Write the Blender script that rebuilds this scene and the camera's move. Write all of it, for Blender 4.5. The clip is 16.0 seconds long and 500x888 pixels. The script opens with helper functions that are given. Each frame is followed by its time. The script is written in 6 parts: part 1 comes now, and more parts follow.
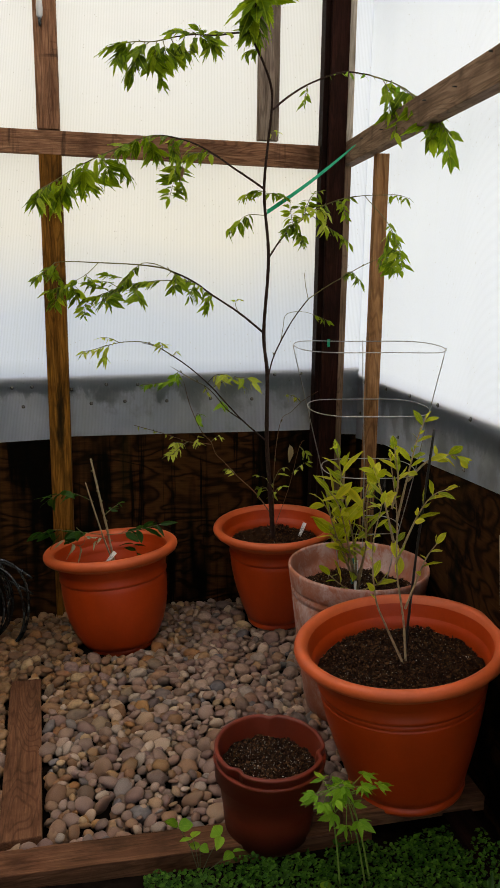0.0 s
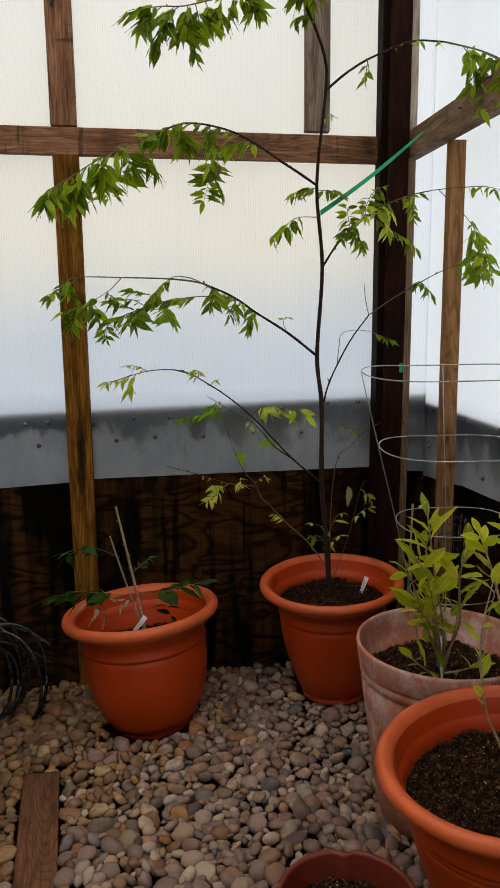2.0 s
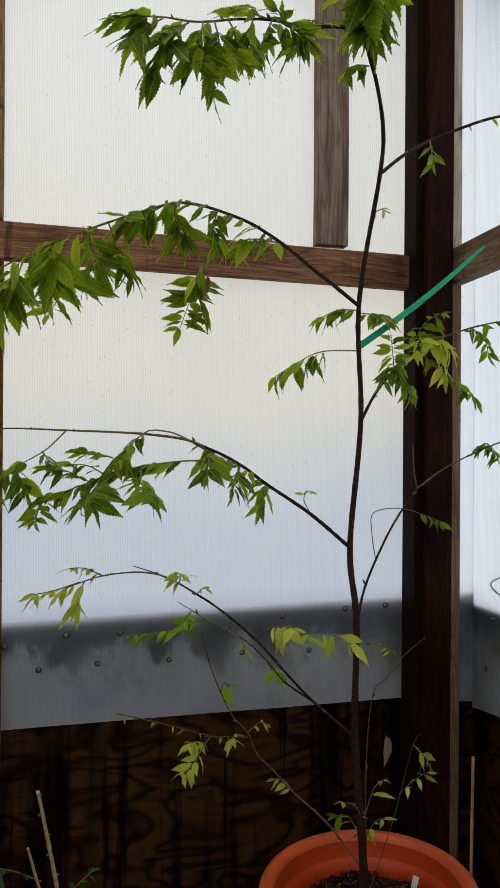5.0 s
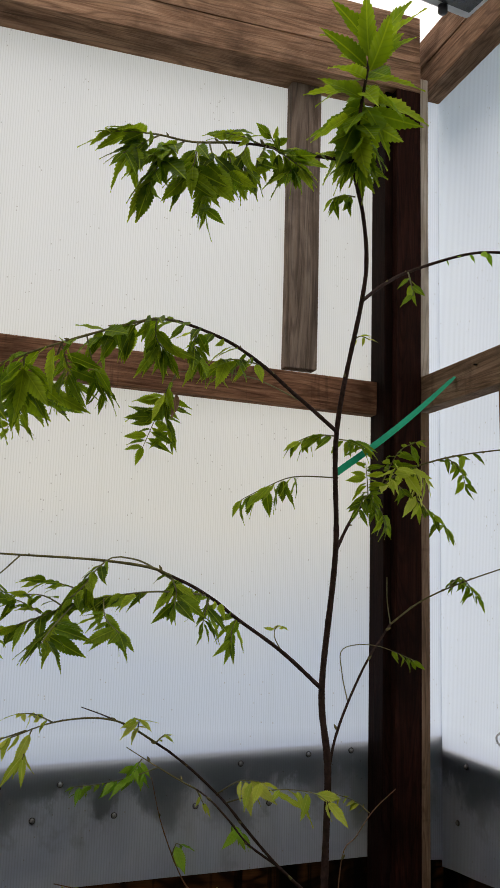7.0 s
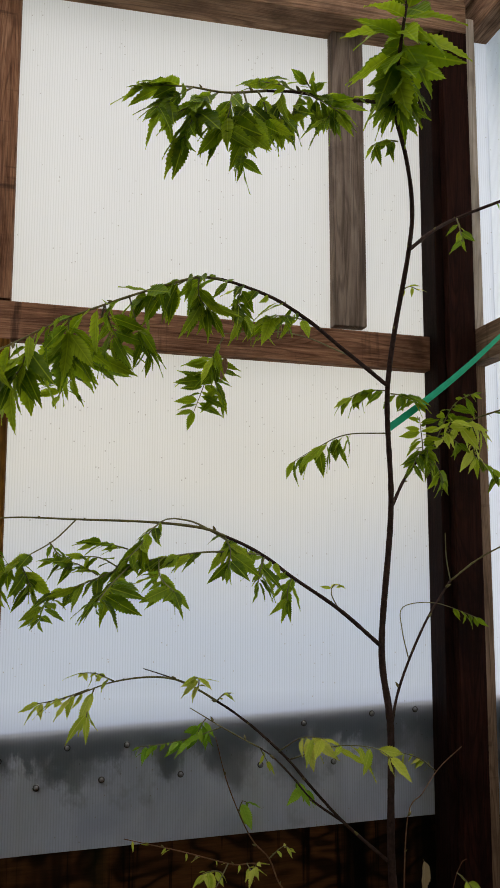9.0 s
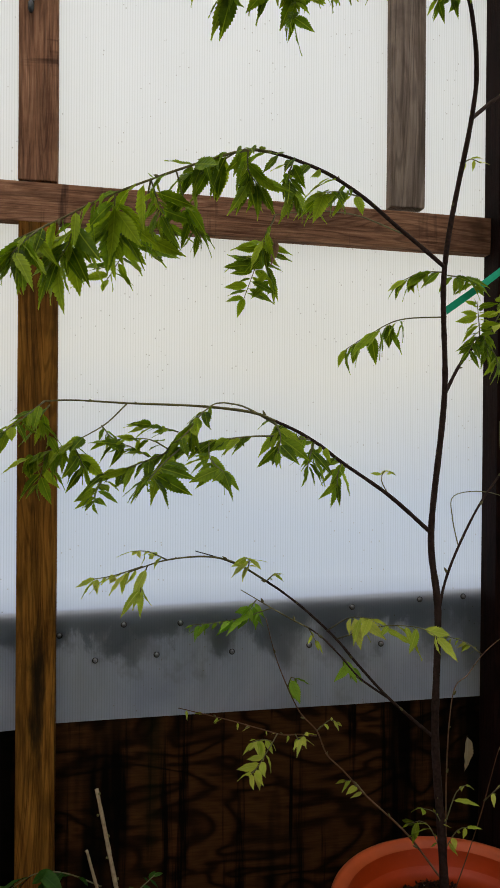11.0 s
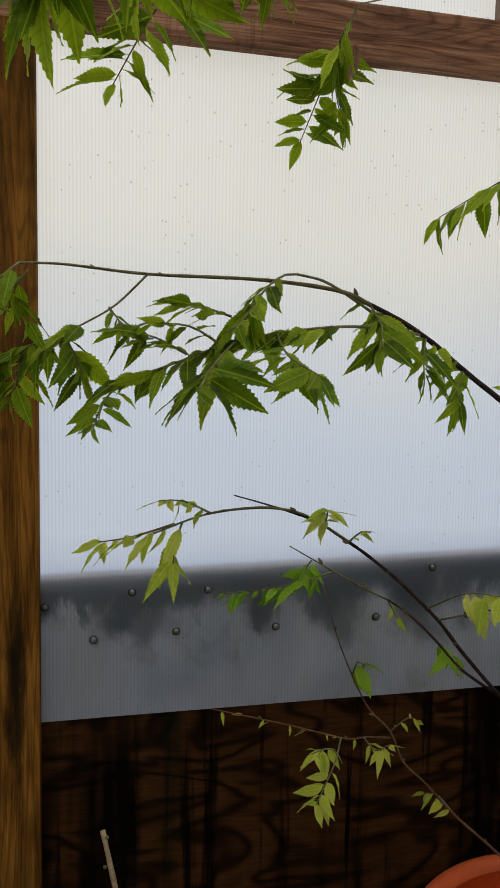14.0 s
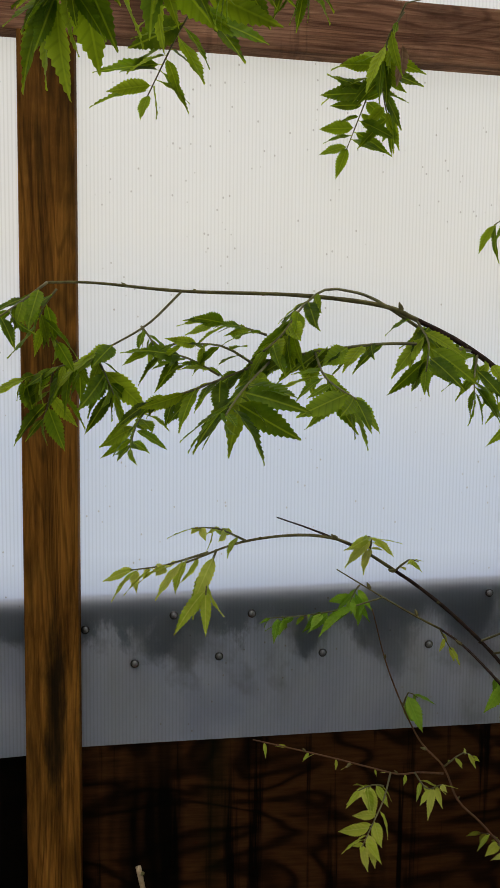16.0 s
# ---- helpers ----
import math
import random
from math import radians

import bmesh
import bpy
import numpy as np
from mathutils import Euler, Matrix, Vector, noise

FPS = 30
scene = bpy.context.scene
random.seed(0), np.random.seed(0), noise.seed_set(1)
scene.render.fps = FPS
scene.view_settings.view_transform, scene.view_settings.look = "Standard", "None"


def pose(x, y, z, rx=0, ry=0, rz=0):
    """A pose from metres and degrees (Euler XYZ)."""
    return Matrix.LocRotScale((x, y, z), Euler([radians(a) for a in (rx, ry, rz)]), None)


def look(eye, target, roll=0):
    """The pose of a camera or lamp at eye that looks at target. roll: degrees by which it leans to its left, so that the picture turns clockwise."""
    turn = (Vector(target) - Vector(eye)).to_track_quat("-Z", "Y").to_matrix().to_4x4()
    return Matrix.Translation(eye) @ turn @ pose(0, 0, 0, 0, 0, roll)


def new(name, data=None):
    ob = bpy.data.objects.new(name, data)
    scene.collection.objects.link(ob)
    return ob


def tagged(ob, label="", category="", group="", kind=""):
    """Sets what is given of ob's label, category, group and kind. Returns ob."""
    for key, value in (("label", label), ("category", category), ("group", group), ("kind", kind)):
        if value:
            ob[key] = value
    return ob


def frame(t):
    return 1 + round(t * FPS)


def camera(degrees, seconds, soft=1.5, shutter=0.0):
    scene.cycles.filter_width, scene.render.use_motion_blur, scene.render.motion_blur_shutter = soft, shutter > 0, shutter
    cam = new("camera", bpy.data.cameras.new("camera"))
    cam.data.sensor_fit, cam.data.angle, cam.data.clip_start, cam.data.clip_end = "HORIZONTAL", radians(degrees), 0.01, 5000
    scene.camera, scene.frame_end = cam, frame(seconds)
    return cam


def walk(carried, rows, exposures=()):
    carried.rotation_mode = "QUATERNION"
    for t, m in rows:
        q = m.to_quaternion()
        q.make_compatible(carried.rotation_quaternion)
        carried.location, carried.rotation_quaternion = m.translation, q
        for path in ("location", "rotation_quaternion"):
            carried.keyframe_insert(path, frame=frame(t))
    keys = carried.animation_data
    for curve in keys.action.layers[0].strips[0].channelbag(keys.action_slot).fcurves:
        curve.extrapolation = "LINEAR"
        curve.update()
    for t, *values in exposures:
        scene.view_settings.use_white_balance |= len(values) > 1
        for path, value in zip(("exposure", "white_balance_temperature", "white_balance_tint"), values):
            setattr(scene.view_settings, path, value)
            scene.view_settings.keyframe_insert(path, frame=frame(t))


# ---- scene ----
cam = camera(34.9, 16.0)
PATH = [
    (0, (0.369, -3.515, 1.505), (0.605, -1.573, 1.086), 0.8),
    (0.5, (0.336, -3.447, 1.494), (0.6, -1.509, 1.076), 1.0),
    (1, (0.357, -3.315, 1.499), (0.509, -1.365, 1.081), 0.2),
    (1.5, (0.38, -3.173, 1.5), (0.49, -1.216, 1.104), -0.2),
    (2, (0.359, -3.011, 1.487), (0.516, -1.053, 1.113), -0.5),
    (2.5, (0.304, -2.824, 1.491), (0.504, -0.863, 1.152), -0.5),
    (3, (0.274, -2.674, 1.494), (0.525, -0.708, 1.23), -0.6),
    (3.5, (0.273, -2.521, 1.506), (0.573, -0.55, 1.353), 0.1),
    (4, (0.253, -2.384, 1.495), (0.588, -0.418, 1.353), 0.8),
    (4.5, (0.206, -2.237, 1.494), (0.58, -0.276, 1.365), 0.5),
    (5, (0.188, -2.082, 1.507), (0.607, -0.126, 1.513), 0.4),
    (5.2, (0.192, -2.035, 1.521), (0.629, -0.086, 1.623), 0.8),
    (7.3, (0.115, -1.956, 1.532), (0.703, -0.069, 1.838), 1.7),
    (7.5, (0.13, -1.953, 1.524), (0.68, -0.055, 1.832), 1.5),
    (8, (0.139, -1.95, 1.52), (0.648, -0.04, 1.823), 0.6),
    (8.5, (0.142, -1.947, 1.515), (0.631, -0.029, 1.802), 0.2),
    (9, (0.144, -1.949, 1.504), (0.586, -0.013, 1.737), 0.1),
    (9.2, (0.131, -1.949, 1.501), (0.549, -0.004, 1.709), 0.2),
    (11.3, (0.165, -1.929, 1.46), (0.426, 0.053, 1.418), 0.3),
    (11.5, (0.179, -1.922, 1.452), (0.386, 0.066, 1.388), 0.1),
    (12, (0.196, -1.907, 1.433), (0.287, 0.082, 1.25), 0.1),
    (12.5, (0.206, -1.848, 1.414), (0.26, 0.135, 1.16), 1.0),
    (13, (0.161, -1.681, 1.41), (0.351, 0.297, 1.186), 2.3),
    (13.5, (0.099, -1.475, 1.417), (0.466, 0.482, 1.23), 1.7),
    (14, (0.099, -1.401, 1.42), (0.474, 0.555, 1.233), 1.0),
    (14.5, (0.122, -1.364, 1.44), (0.455, 0.6, 1.259), 1.2),
    (15, (0.143, -1.355, 1.441), (0.402, 0.62, 1.263), 0.9),
    (15.5, (0.143, -1.355, 1.44), (0.382, 0.623, 1.268), 0.6),
    (16, (0.136, -1.356, 1.436), (0.358, 0.624, 1.265), 0.6),
]
walk(cam, [(t, look(eye, target, roll)) for t, eye, target, roll in PATH], [(0, 1.35, 7950, 11), (1, 1.33, 7800, 11), (2, 1.28, 7600, 11), (3, 1.23, 7450, 11), (4, 1.14, 7350, 11), (5, 1.17, 7250, 11), (7.3, 0.96, 7350, 13), (8.5, 1.03, 7400, 13), (9, 1.05, 7400, 13), (11.5, 1.12, 7200, 11), (12.2, 1.16, 7200, 11), (13, 1.31, 7200, 11), (14, 1.17, 7250, 12), (16, 1.14, 7250, 13)])

# ---- world and light ----
world = bpy.data.worlds.new("sky")
scene.world = world
world.use_nodes = True
wn = world.node_tree
sky = wn.nodes.new("ShaderNodeTexSky")
sky.sky_type, sky.sun_disc = "NISHITA", False
sky.sun_elevation, sky.sun_rotation = radians(67), radians(-60)
sky.air_density, sky.dust_density = 1.2, 3.0
wn.links.new(sky.outputs[0], wn.nodes["Background"].inputs[0])
wn.nodes["Background"].inputs[1].default_value = 0.15
sun = new("sun", bpy.data.lights.new("sun", "SUN"))
sun.data.energy, sun.data.angle, sun.data.color = 4.0, radians(25), (1.0, 0.96, 0.9)
sun.matrix_world = look((1.6, 0.9, 4.4), (0, 0, 0))


# ---- small builders ----
def part(name, bm, mat, parent=None, label="", smooth=False, m=None):
    """Link a bmesh as one mesh object under a thing or a part."""
    me = bpy.data.meshes.new(name)
    if smooth:
        for f in bm.faces:
            f.smooth = True
    bm.to_mesh(me)
    bm.free()
    mats = mat if isinstance(mat, (list, tuple)) else [mat]
    for one in mats:
        me.materials.append(one)
    ob = new(name, me)
    if parent is not None:
        ob.parent = parent
    if m is not None:
        ob.matrix_local = m
    if label:
        ob["label"] = label
    return ob


def from_data(name, verts, faces, mat, parent=None, label="", smooth=False, m=None):
    me = bpy.data.meshes.new(name)
    me.from_pydata(verts, [], faces)
    if smooth:
        me.polygons.foreach_set("use_smooth", [True] * len(faces))
    me.materials.append(mat)
    ob = new(name, me)
    if parent is not None:
        ob.parent = parent
    if m is not None:
        ob.matrix_local = m
    if label:
        ob["label"] = label
    return ob


def empty(name, m, label, category, group="", kind=""):
    ob = new(name)
    ob.empty_display_size = 0.1
    ob.matrix_world = m
    return tagged(ob, label, category, group, kind)


def box_bm(x0, x1, y0, y1, z0, z1, bevel=0.0, cuts=0, wobble=0.0):
    bm = bmesh.new()
    bmesh.ops.create_cube(bm, size=1.0)
    for v in bm.verts:
        v.co = Vector((x0 + (v.co.x + 0.5) * (x1 - x0), y0 + (v.co.y + 0.5) * (y1 - y0), z0 + (v.co.z + 0.5) * (z1 - z0)))
    if cuts:
        size = (x1 - x0, y1 - y0, z1 - z0)
        axis = size.index(max(size))
        long = [e for e in bm.edges if abs((e.verts[0].co - e.verts[1].co)[axis]) > 0.9 * size[axis]]
        bmesh.ops.subdivide_edges(bm, edges=long, cuts=cuts)
        if wobble:
            for v in bm.verts:
                v.co += Vector([wobble * noise.noise(v.co * 3 + Vector((k * 7.1, 3, 1))) for k in range(3)])
    if bevel:
        edges = [e for e in bm.edges if len(e.link_faces) == 2 and e.calc_face_angle(0) > 0.6]
        bmesh.ops.bevel(bm, geom=edges, offset=bevel, segments=2, affect="EDGES", profile=0.6)
    return bm


def timber(name, a, b, w, d, mat, parent, label="", side=(0, -1, 0), wobble=0.0015):
    """A sawn board from a to b; w across, d along the direction side."""
    a, b = Vector(a), Vector(b)
    z = (b - a).normalized()
    y = Vector(side)
    y = (y - z * y.dot(z)).normalized()
    x = y.cross(z)
    m = Matrix((x, y, z)).transposed().to_4x4()
    m.translation = a
    long = (b - a).length
    bm = box_bm(-w / 2, w / 2, -d / 2, d / 2, 0, long, 0.003, 5, wobble)
    return part(name, bm, mat, parent, label, m=m)


def smooth_line(points, step=0.012):
    """Catmull-Rom through the points."""
    p = [Vector(q) for q in points]
    p = [p[0] * 2 - p[1]] + p + [p[-1] * 2 - p[-2]]
    out = []
    for k in range(1, len(p) - 2):
        n = max(2, int((p[k + 1] - p[k]).length / step))
        for i in range(n):
            t = i / n
            a, b, c, d = p[k - 1], p[k], p[k + 1], p[k + 2]
            out.append(0.5 * (2 * b + (c - a) * t + (2 * a - 5 * b + 4 * c - d) * t * t + (3 * b - a - 3 * c + d) * t**3))
    out.append(p[-2])
    return out


def tube_data(points, r0, r1, sides=8, step=0.012, rough=0.0, closed=False):
    line = smooth_line(points, step)
    n = len(line)
    verts, faces = [], []
    up = Vector((0.31, 0.22, 0.93))
    for i, p in enumerate(line):
        t = (line[min(i + 1, n - 1)] - line[max(i - 1, 0)]).normalized()
        x = t.cross(up)
        if x.length < 0.05:
            x = t.cross(Vector((1, 0, 0)))
        x.normalize()
        y = x.cross(t).normalized()
        r = r0 + (r1 - r0) * i / max(1, n - 1)
        r *= 1 + rough * noise.noise(p * 60)
        for k in range(sides):
            a = 2 * math.pi * k / sides
            verts.append(p + (x * math.cos(a) + y * math.sin(a)) * r)
    for i in range(n - 1):
        for k in range(sides):
            k2 = (k + 1) % sides
            faces.append((i * sides + k, i * sides + k2, (i + 1) * sides + k2, (i + 1) * sides + k))
    faces.append(tuple(reversed(range(sides))))
    faces.append(tuple((n - 1) * sides + k for k in range(sides)))
    return [tuple(v) for v in verts], faces


def tube(name, points, r0, r1, mat, parent, label="", sides=8, step=0.012, rough=0.0, m=None):
    v, f = tube_data(points, r0, r1, sides, step, rough)
    return from_data(name, v, f, mat, parent, label, True, m)


def lathe_bm(profile, n=72, wobble=0.0, caps=True):
    bm = bmesh.new()
    rings = []
    for r, z in profile:
        ring = []
        for k in range(n):
            a = 2 * math.pi * k / n
            q = r * (1 + wobble * noise.noise(Vector((math.cos(a), math.sin(a), z * 3)) * 1.5))
            ring.append(bm.verts.new((q * math.cos(a), q * math.sin(a), z)))
        rings.append(ring)
    for a, b in zip(rings, rings[1:]):
        for k in range(n):
            bm.faces.new((a[k], a[(k + 1) % n], b[(k + 1) % n], b[k]))
    if caps:
        bm.faces.new(list(reversed(rings[0])))
        bm.faces.new(rings[-1])
    return bm


# ---- materials ----
def nodes(name):
    mat = bpy.data.materials.new(name)
    mat.use_nodes = True
    return mat, mat.node_tree, mat.node_tree.nodes["Principled BSDF"]


def add(nt, kind, **inputs):
    nd = nt.nodes.new(kind)
    for key, value in inputs.items():
        nd.inputs[key.replace("_", " ")].default_value = value
    return nd


def coords(nt, stretch=(1, 1, 1), space="Object"):
    tc = nt.nodes.new("ShaderNodeTexCoord")
    mp = add(nt, "ShaderNodeMapping", Scale=stretch)
    nt.links.new(tc.outputs[space], mp.inputs[0])
    return mp.outputs[0]


def noise_tex(nt, vec, scale, detail=5.0, rough=0.55, distort=0.0):
    nd = add(nt, "ShaderNodeTexNoise", Scale=scale, Detail=detail, Roughness=rough, Distortion=distort)
    nt.links.new(vec, nd.inputs["Vector"])
    return nd.outputs["Fac"]


def ramp(nt, fac, *stops):
    nd = nt.nodes.new("ShaderNodeValToRGB")
    while len(nd.color_ramp.elements) < len(stops):
        nd.color_ramp.elements.new(0.5)
    for el, (pos, col) in zip(nd.color_ramp.elements, stops):
        el.position = pos
        el.color = (*col, 1) if len(col) == 3 else col
    nt.links.new(fac, nd.inputs[0])
    return nd.outputs[0]


def mix(nt, fac, a, b, blend="MIX"):
    nd = nt.nodes.new("ShaderNodeMix")
    nd.data_type, nd.blend_type = "RGBA", blend
    for sock, value in ((nd.inputs[0], fac), (nd.inputs[6], a), (nd.inputs[7], b)):
        if isinstance(value, (int, float)):
            sock.default_value = value
        elif isinstance(value, tuple):
            sock.default_value = (*value, 1)
        else:
            nt.links.new(value, sock)
    return nd.outputs[2]


def bump(nt, height, bsdf, strength=0.3, distance=0.005):
    nd = add(nt, "ShaderNodeBump", Strength=strength, Distance=distance)
    nt.links.new(height, nd.inputs["Height"])
    nt.links.new(nd.outputs[0], bsdf.inputs["Normal"])


def wood(name, dark, mid, light, rough=0.75, streaks=0.0, bands=0.0, spot=None):
    """Sawn timber; the grain runs along the board's own z."""
    mat, nt, b = nodes(name)
    info = nt.nodes.new("ShaderNodeObjectInfo")
    tc = nt.nodes.new("ShaderNodeTexCoord")
    shift = nt.nodes.new("ShaderNodeVectorMath")
    shift.operation = "MULTIPLY_ADD"
    nt.links.new(info.outputs["Random"], shift.inputs[0])
    shift.inputs[1].default_value = (3.1, 5.3, 7.7)
    nt.links.new(tc.outputs["Object"], shift.inputs[2])
    mp = add(nt, "ShaderNodeMapping", Scale=(1, 1, 0.035))
    nt.links.new(shift.outputs[0], mp.inputs[0])
    grain = noise_tex(nt, mp.outputs[0], 190, 8, 0.7, 0.9)
    mp2 = add(nt, "ShaderNodeMapping", Scale=(1, 1, 0.12))
    nt.links.new(shift.outputs[0], mp2.inputs[0])
    broad = noise_tex(nt, mp2.outputs[0], 22, 5, 0.6, 2.0)
    blot = noise_tex(nt, shift.outputs[0], 5, 5, 0.6)
    mp6 = add(nt, "ShaderNodeMapping", Scale=(9, 9, 0.8))
    nt.links.new(shift.outputs[0], mp6.inputs[0])
    field = nt.nodes.new("ShaderNodeMath")
    field.operation = "MULTIPLY"
    nt.links.new(noise_tex(nt, mp6.outputs[0], 1.0, 2.5, 0.45, 0.5), field.inputs[0])
    field.inputs[1].default_value = 170.0
    ring = nt.nodes.new("ShaderNodeMath")
    ring.operation = "SINE"
    nt.links.new(field.outputs[0], ring.inputs[0])
    col = ramp(nt, grain, (0.34, dark), (0.5, mid), (0.66, light))
    col = mix(nt, 0.45, col, ramp(nt, broad, (0.38, tuple(c * 0.7 for c in dark)), (0.52, mid), (0.66, light)))
    col = mix(nt, ramp(nt, ring.outputs[0], (0.4, (0, 0, 0)), (1.0, (0.42, 0.42, 0.42))), col, tuple(c * 0.45 for c in dark))
    col = mix(nt, ramp(nt, blot, (0.5, (0, 0, 0)), (0.72, (0.75, 0.75, 0.75))), col, tuple(c * 0.35 for c in dark), "MIX")
    mp3 = add(nt, "ShaderNodeMapping", Scale=(9, 9, 5))
    nt.links.new(shift.outputs[0], mp3.inputs[0])
    knot = add(nt, "ShaderNodeTexVoronoi", Scale=0.55)
    nt.links.new(mp3.outputs[0], knot.inputs["Vector"])
    col = mix(nt, ramp(nt, knot.outputs["Distance"], (0.05, (0.85, 0.85, 0.85)), (0.16, (0, 0, 0))), col, tuple(c * 0.5 for c in dark))
    if streaks:
        mp4 = add(nt, "ShaderNodeMapping", Scale=(16, 16, 2.2))
        nt.links.new(shift.outputs[0], mp4.inputs[0])
        st = noise_tex(nt, mp4.outputs[0], 1.0, 5, 0.65, 0.4)
        col = mix(nt, ramp(nt, st, (0.5, (0, 0, 0)), (0.6, (streaks, streaks, streaks))), col, (0.008, 0.007, 0.003))
    if spot:
        where = add(nt, "ShaderNodeMapping", Location=(-spot[0] / 0.019, 0, -spot[1] / 0.18), Scale=(1 / 0.019, 0, 1 / 0.18))
        nt.links.new(tc.outputs["Object"], where.inputs[0])
        far = nt.nodes.new("ShaderNodeVectorMath")
        far.operation = "LENGTH"
        nt.links.new(where.outputs[0], far.inputs[0])
        ragged = nt.nodes.new("ShaderNodeMath")
        ragged.operation = "MULTIPLY_ADD"
        nt.links.new(noise_tex(nt, coords(nt, (70, 70, 12)), 1.0, 5, 0.65), ragged.inputs[0])
        ragged.inputs[1].default_value = 0.8
        half = nt.nodes.new("ShaderNodeMath")
        half.operation = "MULTIPLY"
        nt.links.new(far.outputs["Value"], half.inputs[0])
        half.inputs[1].default_value = 0.5
        nt.links.new(half.outputs[0], ragged.inputs[2])
        col = mix(nt, ramp(nt, ragged.outputs[0], (1.1 / 2, (0.92, 0.92, 0.92)), (1.45 / 2, (0.75, 0.75, 0.75)), (1.9 / 2, (0, 0, 0))), col, (0.007, 0.006, 0.003))
    if bands:
        mp5 = add(nt, "ShaderNodeMapping", Scale=(3, 3, 30))
        nt.links.new(shift.outputs[0], mp5.inputs[0])
        st = noise_tex(nt, mp5.outputs[0], 0.8, 4, 0.6, 0.2)
        col = mix(nt, ramp(nt, st, (0.6, (0, 0, 0)), (0.7, (bands, bands, bands))), col, (0.025, 0.012, 0.008))
    nt.links.new(col, b.inputs["Base Color"])
    b.inputs["Roughness"].default_value = rough
    b.inputs["Specular IOR Level"].default_value = 0.06
    bump(nt, grain, b, 0.6, 0.002)
    return mat


WOOD_RAIL = wood("rail_wood", (0.085, 0.034, 0.018), (0.225, 0.108, 0.06), (0.39, 0.215, 0.13), bands=0.7)
WOOD_POST = wood("post_wood", (0.05, 0.018, 0.003), (0.18, 0.075, 0.011), (0.34, 0.155, 0.022), streaks=0.5)
WOOD_LEFT = wood("stained_post_wood", (0.055, 0.02, 0.004), (0.19, 0.077, 0.0125), (0.35, 0.157, 0.026), streaks=0.35, spot=(-0.004, 0.97))
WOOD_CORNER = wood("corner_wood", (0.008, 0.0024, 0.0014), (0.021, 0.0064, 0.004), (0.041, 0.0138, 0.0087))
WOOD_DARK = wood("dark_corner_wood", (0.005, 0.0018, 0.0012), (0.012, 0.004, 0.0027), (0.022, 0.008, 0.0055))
WOOD_GREY = wood("grey_wood", (0.09, 0.064, 0.049), (0.19, 0.14, 0.108), (0.29, 0.225, 0.18))
WOOD_TAN = wood("tan_wood", (0.15, 0.062, 0.024), (0.28, 0.135, 0.056), (0.4, 0.21, 0.1))
WOOD_PALE = wood("pale_wood", (0.3, 0.24, 0.18), (0.42, 0.35, 0.28), (0.52, 0.45, 0.38))
WOOD_SIDE = wood("side_rail_wood", (0.1, 0.058, 0.034), (0.19, 0.118, 0.074), (0.29, 0.195, 0.13), bands=0.4)
WOOD_PLATE = wood("plate_wood", (0.13, 0.07, 0.042), (0.29, 0.165, 0.1), (0.46, 0.29, 0.19), streaks=0.3)
WOOD_FLOOR = wood("floor_wood", (0.085, 0.034, 0.017), (0.155, 0.066, 0.034), (0.22, 0.1, 0.054), streaks=0.3)


def plywood_material(name, drip_scale, broad_scale, pale=1.0):
    mat, nt, b = nodes(name)
    vec = coords(nt, (1, 1, 1))
    warp = noise_tex(nt, coords(nt, (1.9, 1.9, 4.6)), 1.8, 2.2, 0.5, 0.6)
    wave = add(nt, "ShaderNodeMath")
    wave.operation = "MULTIPLY"
    nt.links.new(warp, wave.inputs[0])
    wave.inputs[1].default_value = 42
    sine = nt.nodes.new("ShaderNodeMath")
    sine.operation = "SINE"
    nt.links.new(wave.outputs[0], sine.inputs[0])
    unit = nt.nodes.new("ShaderNodeMath")
    unit.operation = "MULTIPLY_ADD"
    nt.links.new(sine.outputs[0], unit.inputs[0])
    unit.inputs[1].default_value = unit.inputs[2].default_value = 0.5
    lines = ramp(nt, unit.outputs[0], (0.0, (0.058, 0.021, 0.0064)), (0.6, (0.04, 0.0145, 0.0045)), (1.0, (0.013, 0.005, 0.0018)))
    fibre = noise_tex(nt, coords(nt, (14, 14, 190)), 1.0, 5, 0.65, 0.3)
    lines = mix(nt, 1.0, lines, ramp(nt, fibre, (0.3, (0.6, 0.6, 0.6)), (0.7, (1.2, 1.2, 1.2))), "MULTIPLY")
    lines = mix(nt, 1.0, lines, (pale, pale * 1.12, pale * 1.2), "MULTIPLY")
    drip = noise_tex(nt, coords(nt, drip_scale), 1.0, 5, 0.65)
    col = mix(nt, ramp(nt, drip, (0.36, (0.92, 0.92, 0.92)), (0.44, (0, 0, 0))), lines, (0.0012, 0.001, 0.0008))
    broad = noise_tex(nt, coords(nt, broad_scale), 1.0, 4, 0.6)
    col = mix(nt, ramp(nt, broad, (0.42, (0.97, 0.97, 0.97)), (0.52, (0, 0, 0))), col, (0.0012, 0.0014, 0.0008))
    green = noise_tex(nt, coords(nt, (7, 7, 0.4)), 1.0, 3, 0.5)
    col = mix(nt, ramp(nt, green, (0.62, (0, 0, 0)), (0.75, (0.5, 0.5, 0.5))), col, (0.004, 0.007, 0.002))
    nt.links.new(col, b.inputs["Base Color"])
    b.inputs["Roughness"].default_value = 0.85
    b.inputs["Specular IOR Level"].default_value = 0.03
    bump(nt, noise_tex(nt, vec, 160, 4, 0.6), b, 0.3, 0.002)
    return mat


